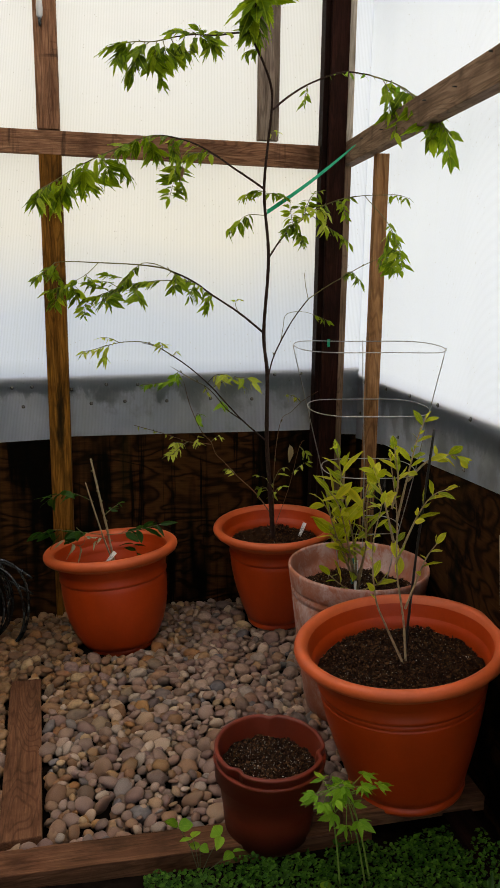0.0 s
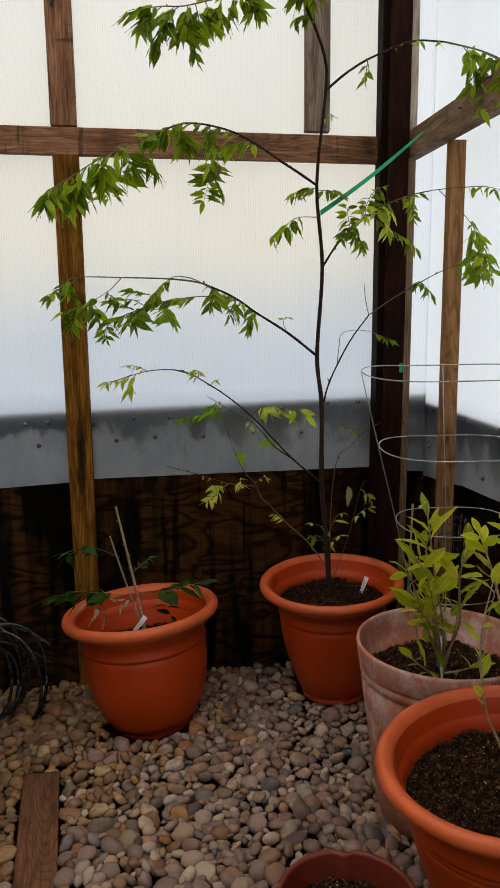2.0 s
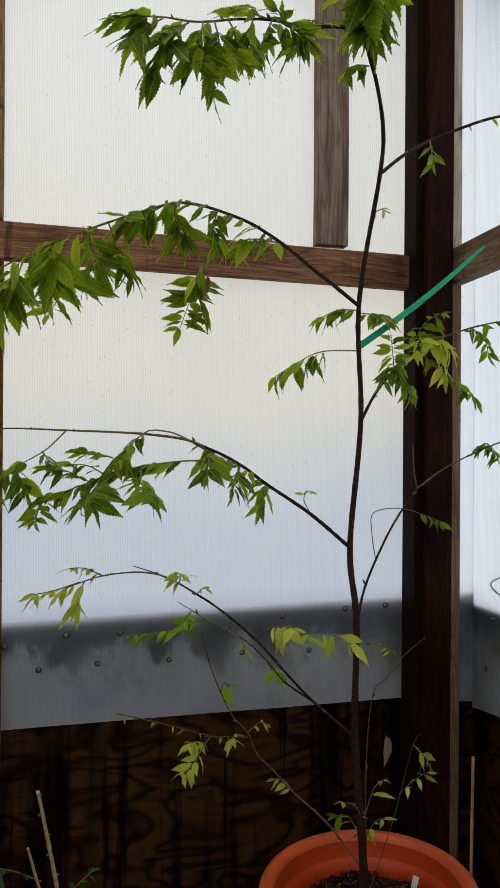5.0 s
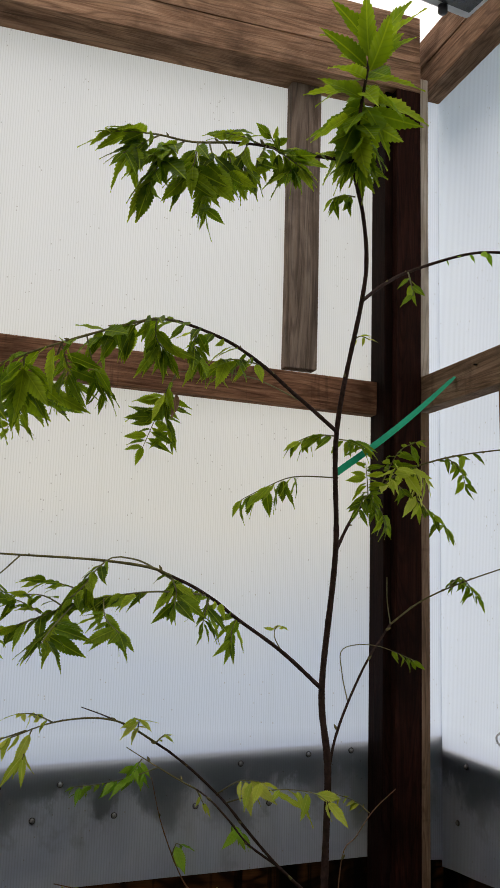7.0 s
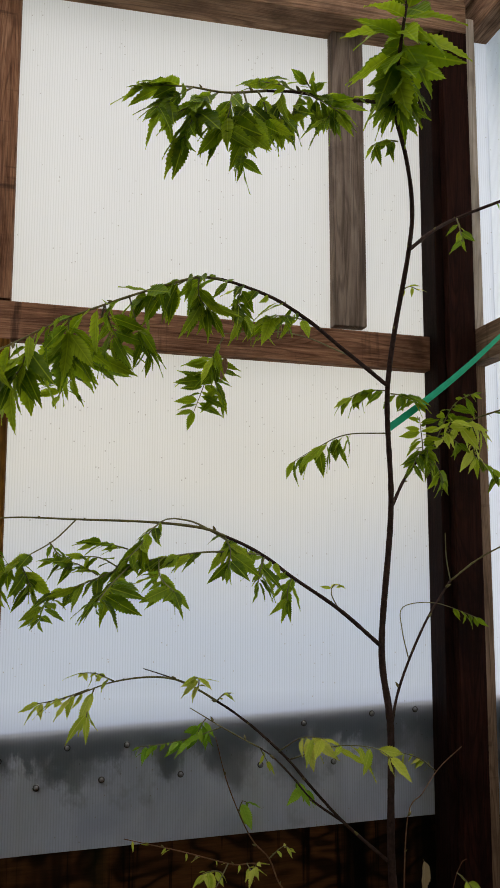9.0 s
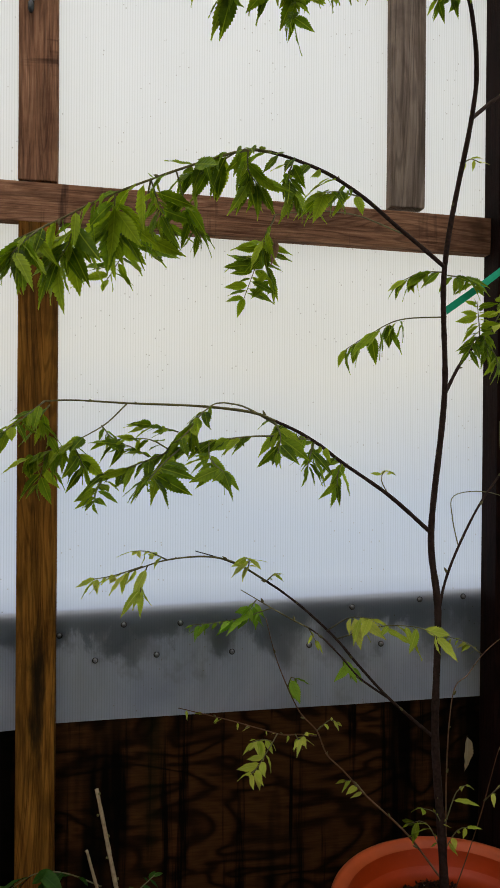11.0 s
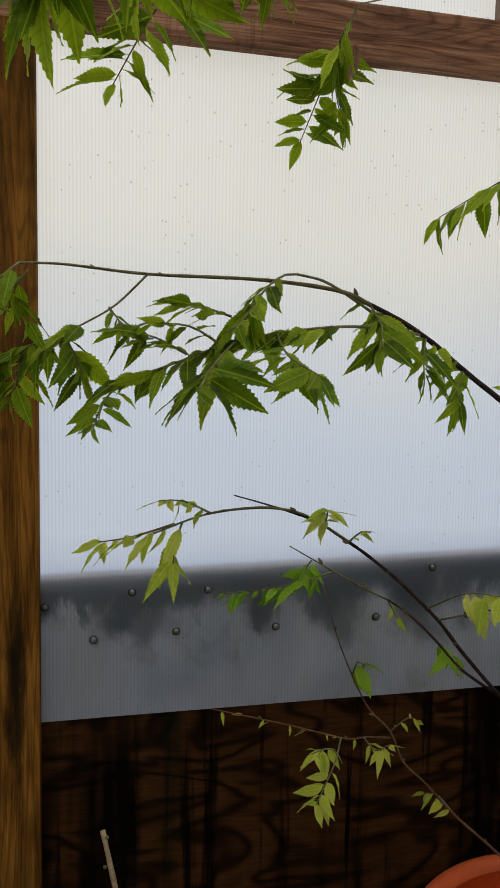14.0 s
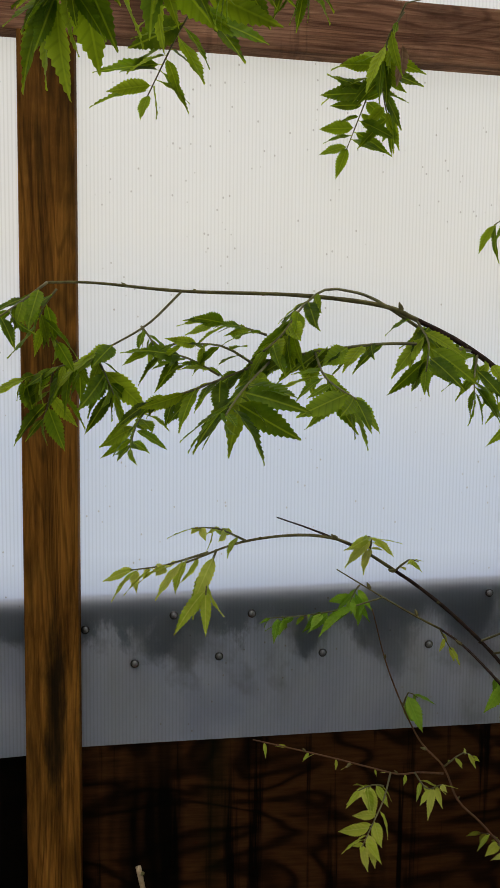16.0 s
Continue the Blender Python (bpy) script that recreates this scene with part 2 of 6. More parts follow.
PLY = plywood_material("weathered_plywood", (24, 24, 0.9), (4.5, 4.5, 0.6))
PLY_SIDE = plywood_material("blotched_plywood", (8, 8, 5.5), (3.2, 3.2, 1.9), 0.85)


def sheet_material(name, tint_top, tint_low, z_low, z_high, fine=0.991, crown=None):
    """Milky twin-wall sheet that lets daylight through; the fall of outside light is tinted in by height, with ribs,
    algae specks and grime.
    """
    mat, nt, b = nodes(name)
    nt.nodes.remove(b)
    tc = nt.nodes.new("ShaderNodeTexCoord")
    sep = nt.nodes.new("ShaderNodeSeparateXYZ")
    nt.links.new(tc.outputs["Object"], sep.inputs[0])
    # Outside light put into the tint: dim and cool low, warmer above.
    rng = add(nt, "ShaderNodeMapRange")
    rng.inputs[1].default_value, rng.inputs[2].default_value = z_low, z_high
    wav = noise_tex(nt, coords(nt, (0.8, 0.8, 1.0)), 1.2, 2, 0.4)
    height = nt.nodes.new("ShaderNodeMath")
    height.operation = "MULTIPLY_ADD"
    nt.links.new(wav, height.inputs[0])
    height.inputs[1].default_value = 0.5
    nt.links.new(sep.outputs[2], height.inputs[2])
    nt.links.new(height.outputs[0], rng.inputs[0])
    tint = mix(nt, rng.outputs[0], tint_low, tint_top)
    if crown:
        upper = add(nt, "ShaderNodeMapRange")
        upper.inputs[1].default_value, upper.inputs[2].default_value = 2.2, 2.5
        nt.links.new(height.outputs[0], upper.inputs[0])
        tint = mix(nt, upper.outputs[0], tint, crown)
    rib = nt.nodes.new("ShaderNodeMath")
    rib.operation = "SINE"
    scale = nt.nodes.new("ShaderNodeMath")
    scale.operation = "MULTIPLY"
    both = nt.nodes.new("ShaderNodeMath")
    both.operation = "ADD"
    nt.links.new(sep.outputs[0], both.inputs[0])
    nt.links.new(sep.outputs[1], both.inputs[1])
    nt.links.new(both.outputs[0], scale.inputs[0])
    scale.inputs[1].default_value = 2 * math.pi / 0.0062
    nt.links.new(scale.outputs[0], rib.inputs[0])
    ribs = ramp(nt, rib.outputs[0], (0.0, (1, 1, 1)), (1.0, (fine, fine, fine)))
    tint = mix(nt, 1.0, tint, ribs, "MULTIPLY")
    cloud = noise_tex(nt, coords(nt, (2.0, 2.0, 1.0)), 1.5, 4, 0.6)
    tint = mix(nt, 1.0, tint, ramp(nt, cloud, (0.3, (0.95, 0.955, 0.965)), (0.7, (1, 1, 1))), "MULTIPLY")
    drips = noise_tex(nt, coords(nt, (22, 22, 0.7)), 1.0, 4, 0.6)
    tint = mix(nt, 1.0, tint, ramp(nt, drips, (0.3, (0.97, 0.972, 0.96)), (0.45, (1, 1, 1))), "MULTIPLY")
    vor = add(nt, "ShaderNodeTexVoronoi", Scale=62.0)
    nt.links.new(coords(nt, (1, 1, 0.8)), vor.inputs["Vector"])
    speck = ramp(nt, vor.outputs["Distance"], (0.0, (1, 1, 1)), (0.075, (0.9, 0.9, 0.9)), (0.11, (0, 0, 0)))
    under = add(nt, "ShaderNodeMapRange")
    under.inputs[1].default_value, under.inputs[2].default_value, under.inputs[3].default_value, under.inputs[4].default_value = 1.72, 1.97, 0.0, 0.16
    nt.links.new(sep.outputs[2], under.inputs[0])
    gate = nt.nodes.new("ShaderNodeMath")
    gate.operation = "LESS_THAN"
    nt.links.new(sep.outputs[2], gate.inputs[0])
    gate.inputs[1].default_value = 2.0
    below = nt.nodes.new("ShaderNodeMath")
    below.operation = "MULTIPLY"
    nt.links.new(under.outputs[0], below.inputs[0])
    nt.links.new(gate.outputs[0], below.inputs[1])
    pick = nt.nodes.new("ShaderNodeMath")
    pick.operation = "ADD"
    nt.links.new(noise_tex(nt, coords(nt), 7, 3, 0.6), pick.inputs[0])
    nt.links.new(below.outputs[0], pick.inputs[1])
    some = ramp(nt, pick.outputs[0], (0.49, (0, 0, 0)), (0.53, (1, 1, 1)))
    speck = mix(nt, 1.0, speck, some, "MULTIPLY")
    tint = mix(nt, speck, tint, (0.24, 0.22, 0.17))
    trans = nt.nodes.new("ShaderNodeBsdfTranslucent")
    diff = nt.nodes.new("ShaderNodeBsdfDiffuse")
    nt.links.new(tint, trans.inputs[0])
    grime = noise_tex(nt, coords(nt, (5, 5, 2.6)), 1.5, 6, 0.62, 0.6)
    film = ramp(nt, grime, (0.36, (0.54, 0.61, 0.74)), (0.62, (0.84, 0.9, 1.0)))
    moss = noise_tex(nt, coords(nt, (6, 6, 1.2)), 1.0, 4, 0.6)
    film = mix(nt, ramp(nt, moss, (0.5, (0, 0, 0)), (0.66, (0.6, 0.6, 0.6))), film, (0.48, 0.5, 0.4))
    # dark blotches that thicken towards the line where the plywood begins behind the sheet
    rise = add(nt, "ShaderNodeMapRange")
    rise.inputs[1].default_value, rise.inputs[2].default_value, rise.inputs[3].default_value, rise.inputs[4].default_value = 0.86, 1.05, 0.0, 0.2
    nt.links.new(sep.outputs[2], rise.inputs[0])
    blotch = nt.nodes.new("ShaderNodeMath")
    blotch.operation = "ADD"
    nt.links.new(noise_tex(nt, coords(nt, (6, 6, 4.5)), 1.3, 6, 0.62, 0.2), blotch.inputs[0])
    nt.links.new(rise.outputs[0], blotch.inputs[1])
    film = mix(nt, ramp(nt, blotch.outputs[0], (0.6, (0, 0, 0)), (0.7, (0.8, 0.8, 0.8))), film, (0.17, 0.19, 0.2))
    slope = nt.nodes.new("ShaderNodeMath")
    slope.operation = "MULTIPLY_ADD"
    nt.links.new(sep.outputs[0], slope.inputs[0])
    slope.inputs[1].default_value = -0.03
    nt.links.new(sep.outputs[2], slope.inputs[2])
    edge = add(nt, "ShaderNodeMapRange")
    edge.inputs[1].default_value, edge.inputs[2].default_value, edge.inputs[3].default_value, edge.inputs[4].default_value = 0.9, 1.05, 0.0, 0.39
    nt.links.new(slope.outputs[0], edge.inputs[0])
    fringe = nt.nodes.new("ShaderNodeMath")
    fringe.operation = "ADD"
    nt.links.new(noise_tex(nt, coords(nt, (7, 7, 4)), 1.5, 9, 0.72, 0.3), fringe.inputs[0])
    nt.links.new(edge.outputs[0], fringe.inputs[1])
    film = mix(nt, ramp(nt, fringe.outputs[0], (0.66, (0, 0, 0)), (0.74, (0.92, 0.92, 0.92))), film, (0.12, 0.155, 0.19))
    # over the plywood line the film goes to one even colour
    above_band = add(nt, "ShaderNodeMapRange")
    above_band.inputs[1].default_value, above_band.inputs[2].default_value = 1.06, 1.13
    nt.links.new(sep.outputs[2], above_band.inputs[0])
    film = mix(nt, above_band.outputs[0], film, (0.6, 0.63, 0.68))
    nt.links.new(mix(nt, 1.0, film, ramp(nt, rib.outputs[0], (0.0, (1, 1, 1)), (1.0, (0.7, 0.7, 0.7))), "MULTIPLY"), diff.inputs[0])
    gloss = add(nt, "ShaderNodeBsdfGlossy", Roughness=0.35)
    m1 = add(nt, "ShaderNodeMixShader", Fac=0.4)
    m2 = add(nt, "ShaderNodeMixShader", Fac=0.03)
    nt.links.new(trans.outputs[0], m1.inputs[1])
    nt.links.new(diff.outputs[0], m1.inputs[2])
    nt.links.new(m1.outputs[0], m2.inputs[1])
    nt.links.new(gloss.outputs[0], m2.inputs[2])
    nt.links.new(m2.outputs[0], nt.nodes["Material Output"].inputs[0])
    return mat


# Tints carry how bright and warm the daylight is on each wall.
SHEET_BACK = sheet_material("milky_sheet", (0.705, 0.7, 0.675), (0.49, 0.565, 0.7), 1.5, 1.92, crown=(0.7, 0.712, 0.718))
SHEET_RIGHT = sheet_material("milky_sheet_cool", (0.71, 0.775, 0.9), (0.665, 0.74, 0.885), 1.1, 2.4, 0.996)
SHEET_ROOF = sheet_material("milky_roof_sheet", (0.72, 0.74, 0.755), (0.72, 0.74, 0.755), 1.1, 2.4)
CLEAR, nt, b = nodes("clear_skin")
nt.nodes.remove(b)
clear = nt.nodes.new("ShaderNodeBsdfTransparent")
clear.inputs[0].default_value = (0.96, 0.96, 0.96, 1)
nt.links.new(clear.outputs[0], nt.nodes["Material Output"].inputs[0])


def plain(name, color, rough=0.5, metal=0.0, vary=0.15, scale=30.0, spec=0.5, bumpy=0.0):
    mat, nt, b = nodes(name)
    fac = noise_tex(nt, coords(nt), scale, 5, 0.6)
    lo, hi = tuple(c * (1 - vary) for c in color), tuple(min(1, c * (1 + vary)) for c in color)
    nt.links.new(ramp(nt, fac, (0.3, lo), (0.7, hi)), b.inputs["Base Color"])
    b.inputs["Roughness"].default_value, b.inputs["Metallic"].default_value = rough, metal
    b.inputs["Specular IOR Level"].default_value = spec
    if bumpy:
        bump(nt, fac, b, bumpy, 0.003)
    return mat


def terracotta(name, base, salt=0.0):
    """Moulded terracotta-coloured plastic, dusty, with scuffs; salt adds a chalky bloom."""
    mat, nt, b = nodes(name)
    big = noise_tex(nt, coords(nt, (1, 1, 0.6)), 7, 5, 0.6)
    fine = noise_tex(nt, coords(nt), 90, 4, 0.6)
    col = ramp(nt, big, (0.3, tuple(c * 0.82 for c in base)), (0.7, tuple(min(1, c * 1.12) for c in base)))
    col = mix(nt, ramp(nt, fine, (0.58, (0, 0, 0)), (0.8, (0.35, 0.35, 0.35))), col, tuple(min(1, c * 1.25 + 0.01) for c in base))
    if salt:
        streak = noise_tex(nt, coords(nt, (15, 15, 10)), 1.0, 9, 0.75, 0.4)
        patch = noise_tex(nt, coords(nt, (5, 5, 3)), 1.0, 4, 0.6)
        amount = mix(nt, 1.0, ramp(nt, streak, (0.44, (0.12, 0.12, 0.12)), (0.58, (1, 1, 1))), ramp(nt, patch, (0.36, (0.12, 0.12, 0.12)), (0.6, (salt, salt, salt))), "MULTIPLY")
        col = mix(nt, amount, col, (0.56, 0.43, 0.4))
    nt.links.new(col, b.inputs["Base Color"])
    b.inputs["Roughness"].default_value = 0.46 if not salt else 0.75
    b.inputs["Specular IOR Level"].default_value = 0.32
    bump(nt, fine, b, 0.12, 0.001)
    return mat


TERRA = terracotta("terracotta_plastic", (0.43, 0.041, 0.0045))
# rim plastic coloured lighter than the pot body for the skylight it catches
TERRA_RIM = terracotta("skylit_rim_terracotta", (0.56, 0.098, 0.028))
TERRA_SALT = terracotta("salted_terracotta", (0.38, 0.115, 0.055), 0.9)
NURSERY = terracotta("brown_red_plastic", (0.16, 0.021, 0.008))


def soil_material(name, perlite=0.0):
    mat, nt, b = nodes(name)
    f = noise_tex(nt, coords(nt), 85, 8, 0.75)
    col = ramp(nt, f, (0.36, (0.004, 0.002, 0.0012)), (0.52, (0.02, 0.0088, 0.0044)), (0.68, (0.06, 0.027, 0.0125)))
    if perlite:
        vor = add(nt, "ShaderNodeTexVoronoi", Scale=210.0)
        nt.links.new(coords(nt), vor.inputs["Vector"])
        dots = ramp(nt, vor.outputs["Distance"], (0.0, (1, 1, 1)), (0.2, (1, 1, 1)), (0.28, (0, 0, 0)))
        wn_ = add(nt, "ShaderNodeSeparateColor")
        nt.links.new(vor.outputs["Color"], wn_.inputs[0])
        keep = ramp(nt, wn_.outputs[0], (1 - perlite, (0, 0, 0)), (1 - perlite + 0.02, (1, 1, 1)))
        col = mix(nt, mix(nt, 1.0, dots, keep, "MULTIPLY"), col, (0.55, 0.5, 0.45))
    nt.links.new(col, b.inputs["Base Color"])
    b.inputs["Roughness"].default_value = 0.9
    b.inputs["Specular IOR Level"].default_value = 0.05
    bump(nt, f, b, 0.9, 0.012)
    return mat


def crumb_material():
    mat, nt, b = nodes("bark_crumb")
    geo = nt.nodes.new("ShaderNodeNewGeometry")
    nt.links.new(ramp(nt, geo.outputs["Random Per Island"], (0.0, (0.008, 0.0036, 0.0018)), (0.55, (0.034, 0.0135, 0.0058)), (0.85, (0.075, 0.031, 0.0125)), (1.0, (0.14, 0.066, 0.029))), b.inputs["Base Color"])
    b.inputs["Roughness"].default_value = 0.8
    b.inputs["Specular IOR Level"].default_value = 0.12
    return mat


CRUMB = crumb_material()
SOIL = soil_material("dark_soil", 0.05)
SOIL_PERLITE = soil_material("soil_with_perlite", 0.07)
SOIL_MIX = soil_material("perlite_mix", 0.3)


def leaf_material(name, dark, mid, light, glow, veins=0.22, rough=0.5):
    mat, nt, b = nodes(name)
    info = nt.nodes.new("ShaderNodeObjectInfo")
    geo = nt.nodes.new("ShaderNodeNewGeometry")
    both = nt.nodes.new("ShaderNodeMath")
    both.operation = "ADD"
    nt.links.new(info.outputs["Random"], both.inputs[0])
    nt.links.new(geo.outputs["Random Per Island"], both.inputs[1])
    part_ = nt.nodes.new("ShaderNodeMath")
    part_.operation = "FRACT"
    nt.links.new(both.outputs[0], part_.inputs[0])
    col = ramp(nt, part_.outputs[0], (0.0, dark), (0.5, mid), (1.0, light))
    mott = noise_tex(nt, coords(nt, (1, 1, 1), "UV"), 3.5, 5, 0.6)
    col = mix(nt, ramp(nt, mott, (0.4, (0, 0, 0)), (0.8, (0.5, 0.5, 0.5))), col, light)
    tc = nt.nodes.new("ShaderNodeTexCoord")
    sp = nt.nodes.new("ShaderNodeSeparateXYZ")
    nt.links.new(tc.outputs["UV"], sp.inputs[0])
    mid_ = nt.nodes.new("ShaderNodeMath")
    mid_.operation = "SUBTRACT"
    nt.links.new(sp.outputs[0], mid_.inputs[0])
    mid_.inputs[1].default_value = 0.5
    ab = nt.nodes.new("ShaderNodeMath")
    ab.operation = "ABSOLUTE"
    nt.links.new(mid_.outputs[0], ab.inputs[0])
    rib = ramp(nt, ab.outputs[0], (0.006, (0.6, 0.6, 0.6)), (0.016, (0, 0, 0)))
    col = mix(nt, ramp(nt, ab.outputs[0], (0.0, (0.45, 0.45, 0.45)), (0.13, (0, 0, 0))), col, dark)
    slant = nt.nodes.new("ShaderNodeMath")
    slant.operation = "MULTIPLY_ADD"
    nt.links.new(ab.outputs[0], slant.inputs[0])
    slant.inputs[1].default_value = -0.9
    nt.links.new(sp.outputs[1], slant.inputs[2])
    wave = nt.nodes.new("ShaderNodeMath")
    wave.operation = "MULTIPLY"
    nt.links.new(slant.outputs[0], wave.inputs[0])
    wave.inputs[1].default_value = 48.0
    sine = nt.nodes.new("ShaderNodeMath")
    sine.operation = "SINE"
    nt.links.new(wave.outputs[0], sine.inputs[0])
    col = mix(nt, ramp(nt, sine.outputs[0], (0.55, (0, 0, 0)), (1.0, (veins, veins, veins))), col, dark)
    col = mix(nt, rib, col, light)
    nt.links.new(col, b.inputs["Base Color"])
    b.inputs["Roughness"].default_value = rough
    b.inputs["Specular IOR Level"].default_value = 0.16
    tr = nt.nodes.new("ShaderNodeBsdfTranslucent")
    nt.links.new(mix(nt, 0.2, col, glow), tr.inputs[0])
    ms = add(nt, "ShaderNodeMixShader", Fac=0.5)
    nt.links.new(b.outputs[0], ms.inputs[1])
    nt.links.new(tr.outputs[0], ms.inputs[2])
    nt.links.new(ms.outputs[0], nt.nodes["Material Output"].inputs[0])
    bump(nt, sine.outputs[0], b, 0.7 * veins, 0.02)
    return mat


LEAF = leaf_material("tree_leaf", (0.012, 0.042, 0.003), (0.115, 0.225, 0.007), (0.4, 0.51, 0.024), (0.38, 0.55, 0.01))
LEAF_APEX = leaf_material("apex_leaf", (0.05, 0.12, 0.005), (0.18, 0.29, 0.009), (0.38, 0.48, 0.02), (0.34, 0.48, 0.008))
LEAF_YOUNG = leaf_material("young_leaf", (0.27, 0.4, 0.025), (0.5, 0.57, 0.05), (0.7, 0.7, 0.16), (0.68, 0.72, 0.05))
LEAF_CITRUS = leaf_material("yellow_green_leaf", (0.11, 0.21, 0.01), (0.45, 0.5, 0.018), (0.8, 0.7, 0.07), (0.68, 0.7, 0.016), 0.12, 0.34)
LEAF_DARK = leaf_material("dark_green_leaf", (0.009, 0.04, 0.006), (0.02, 0.072, 0.009), (0.05, 0.13, 0.018), (0.06, 0.17, 0.016), 0.15, 0.25)
LEAF_DRY = leaf_material("dry_leaf", (0.3, 0.21, 0.11), (0.48, 0.37, 0.2), (0.6, 0.5, 0.3), (0.5, 0.38, 0.18))
LEAF_BROWN = leaf_material("brown_dead_leaf", (0.03, 0.013, 0.008), (0.12, 0.055, 0.03), (0.34, 0.2, 0.12), (0.12, 0.05, 0.02))
LEAF_PALE = leaf_material("pale_dry_leaf", (0.2, 0.24, 0.1), (0.4, 0.43, 0.25), (0.6, 0.6, 0.42), (0.4, 0.42, 0.2))
LEAF_COVER = leaf_material("ground_cover_leaf", (0.007, 0.034, 0.004), (0.03, 0.108, 0.009), (0.11, 0.27, 0.024), (0.1, 0.27, 0.017), 0.05)
LEAF_SEED = leaf_material("seedling_leaf", (0.1, 0.26, 0.015), (0.2, 0.4, 0.025), (0.33, 0.52, 0.04), (0.35, 0.6, 0.03))
BARK = plain("dark_bark", (0.035, 0.02, 0.016), 0.8, 0, 0.45, 120, 0.08, 0.5)
BARK_RED = plain("red_brown_shoot", (0.13, 0.062, 0.03), 0.7, 0, 0.4, 100, 0.2, 0.3)
BARK_OLIVE = plain("olive_brown_bark", (0.115, 0.1, 0.038), 0.75, 0, 0.4, 100, 0.15, 0.4)
BARK_GREEN = plain("green_twig", (0.13, 0.12, 0.05), 0.7, 0, 0.3, 80, 0.3, 0.3)
STALK = plain("green_stalk", (0.16, 0.25, 0.035), 0.6, 0, 0.25, 60, 0.25)
BARK_GREY = plain("grey_tan_stem", (0.33, 0.24, 0.14), 0.8, 0, 0.35, 90, 0.2, 0.4)
WIRE = plain("galvanised_wire", (0.36, 0.355, 0.35), 0.45, 0.85, 0.35, 60)
SCREW = plain("screw_steel", (0.2, 0.2, 0.2), 0.55, 0.5, 0.4, 200)
STRAP = plain("green_ribbon", (0.0, 0.27, 0.14), 0.65, 0, 0.15, 40, 0.15)
WHITE_TAG = plain("white_label_plastic", (0.75, 0.75, 0.72), 0.45, 0, 0.08, 60)
PERLITE = plain("perlite_white", (0.6, 0.57, 0.52), 0.8, 0, 0.15, 90)
PENCIL = plain("pencil_grey", (0.2, 0.2, 0.21), 0.8)
BLACK = plain("black_plastic", (0.014, 0.014, 0.016), 0.45, 0, 0.3, 30)
HOSE = plain("dusty_black_hose", (0.018, 0.0178, 0.0175), 0.25, 0, 0.5, 60)
BAMBOO = plain("bamboo_cane", (0.42, 0.29, 0.13), 0.55, 0, 0.25, 40)
GREY_CASE = plain("grey_casing", (0.5, 0.51, 0.52), 0.45, 0, 0.1, 20)
DARK_GLASS = plain("dark_panel", (0.02, 0.022, 0.025), 0.15, 0, 0.2, 10)
EARTH = plain("dark_earth", (0.008, 0.005, 0.0035), 0.95, 0, 0.5, 25, 0.02, 0.9)
LAWN = plain("outside_ground", (0.1, 0.11, 0.06), 0.95, 0, 0.4, 3, 0.1)


def pebble_material(name, stops):
    mat, nt, b = nodes(name)
    info = nt.nodes.new("ShaderNodeObjectInfo")
    geo = nt.nodes.new("ShaderNodeNewGeometry")
    both = nt.nodes.new("ShaderNodeMath")
    both.operation = "ADD"
    nt.links.new(info.outputs["Random"], both.inputs[0])
    nt.links.new(geo.outputs["Random Per Island"], both.inputs[1])
    fr = nt.nodes.new("ShaderNodeMath")
    fr.operation = "FRACT"
    nt.links.new(both.outputs[0], fr.inputs[0])
    col = ramp(nt, fr.outputs[0], *[(k / (len(stops) - 1), c) for k, c in enumerate(stops)])
    mott = noise_tex(nt, coords(nt, (1, 1, 2), "Object"), 45, 6, 0.65)
    col = mix(nt, 1.0, col, ramp(nt, mott, (0.3, (0.5, 0.47, 0.45)), (0.7, (1.05, 1.02, 0.98))), "MULTIPLY")
    nt.links.new(col, b.inputs["Base Color"])
    b.inputs["Roughness"].default_value = 0.62
    b.inputs["Specular IOR Level"].default_value = 0.3
    bump(nt, noise_tex(nt, coords(nt), 220, 4), b, 0.15, 0.001)
    return mat


PEBBLE = pebble_material("mauve_pebble", ((0.12, 0.08, 0.07), (0.32, 0.205, 0.155), (0.21, 0.125, 0.108), (0.39, 0.27, 0.205), (0.26, 0.158, 0.138), (0.3, 0.165, 0.095), (0.12, 0.108, 0.115), (0.52, 0.39, 0.3), (0.33, 0.18, 0.09)))
PEBBLE_TAN = pebble_material("tan_pebble", ((0.09, 0.05, 0.03), (0.3, 0.165, 0.075), (0.2, 0.1, 0.055), (0.36, 0.205, 0.1), (0.23, 0.12, 0.072), (0.3, 0.13, 0.042), (0.13, 0.09, 0.07), (0.44, 0.3, 0.17), (0.36, 0.17, 0.055)))

# ---- ground ----
bm = bmesh.new()
bmesh.ops.create_grid(bm, x_segments=2, y_segments=2, size=150)
tagged(part("ground", bm, LAWN, m=pose(0, 0, -0.12)), "flat outdoor ground round the greenhouse", "ground", kind="structure")


def floor_height(x, y):
    low = min(1.0, max(0.0, (0.1 - x) / 0.35)) * min(1.0, max(0.0, (y + 1.45) / 0.7))
    return -0.06 * low + 0.012 * noise.noise(Vector((x * 2.3, y * 2.3, 0.4)))


bm = bmesh.new()
bmesh.ops.create_grid(bm, x_segments=60, y_segments=72, size=1)
for v in bm.verts:
    v.co.x, v.co.y = -0.65 + v.co.x * 1.98, -1.94 + v.co.y * 1.98
    v.co.z = floor_height(v.co.x, v.co.y) - 0.035 + 0.008 * noise.noise(v.co * 11)
floor = tagged(part("floor", bm, EARTH, smooth=True), "dark earth floor of the greenhouse under river pebbles", "floor", kind="structure")


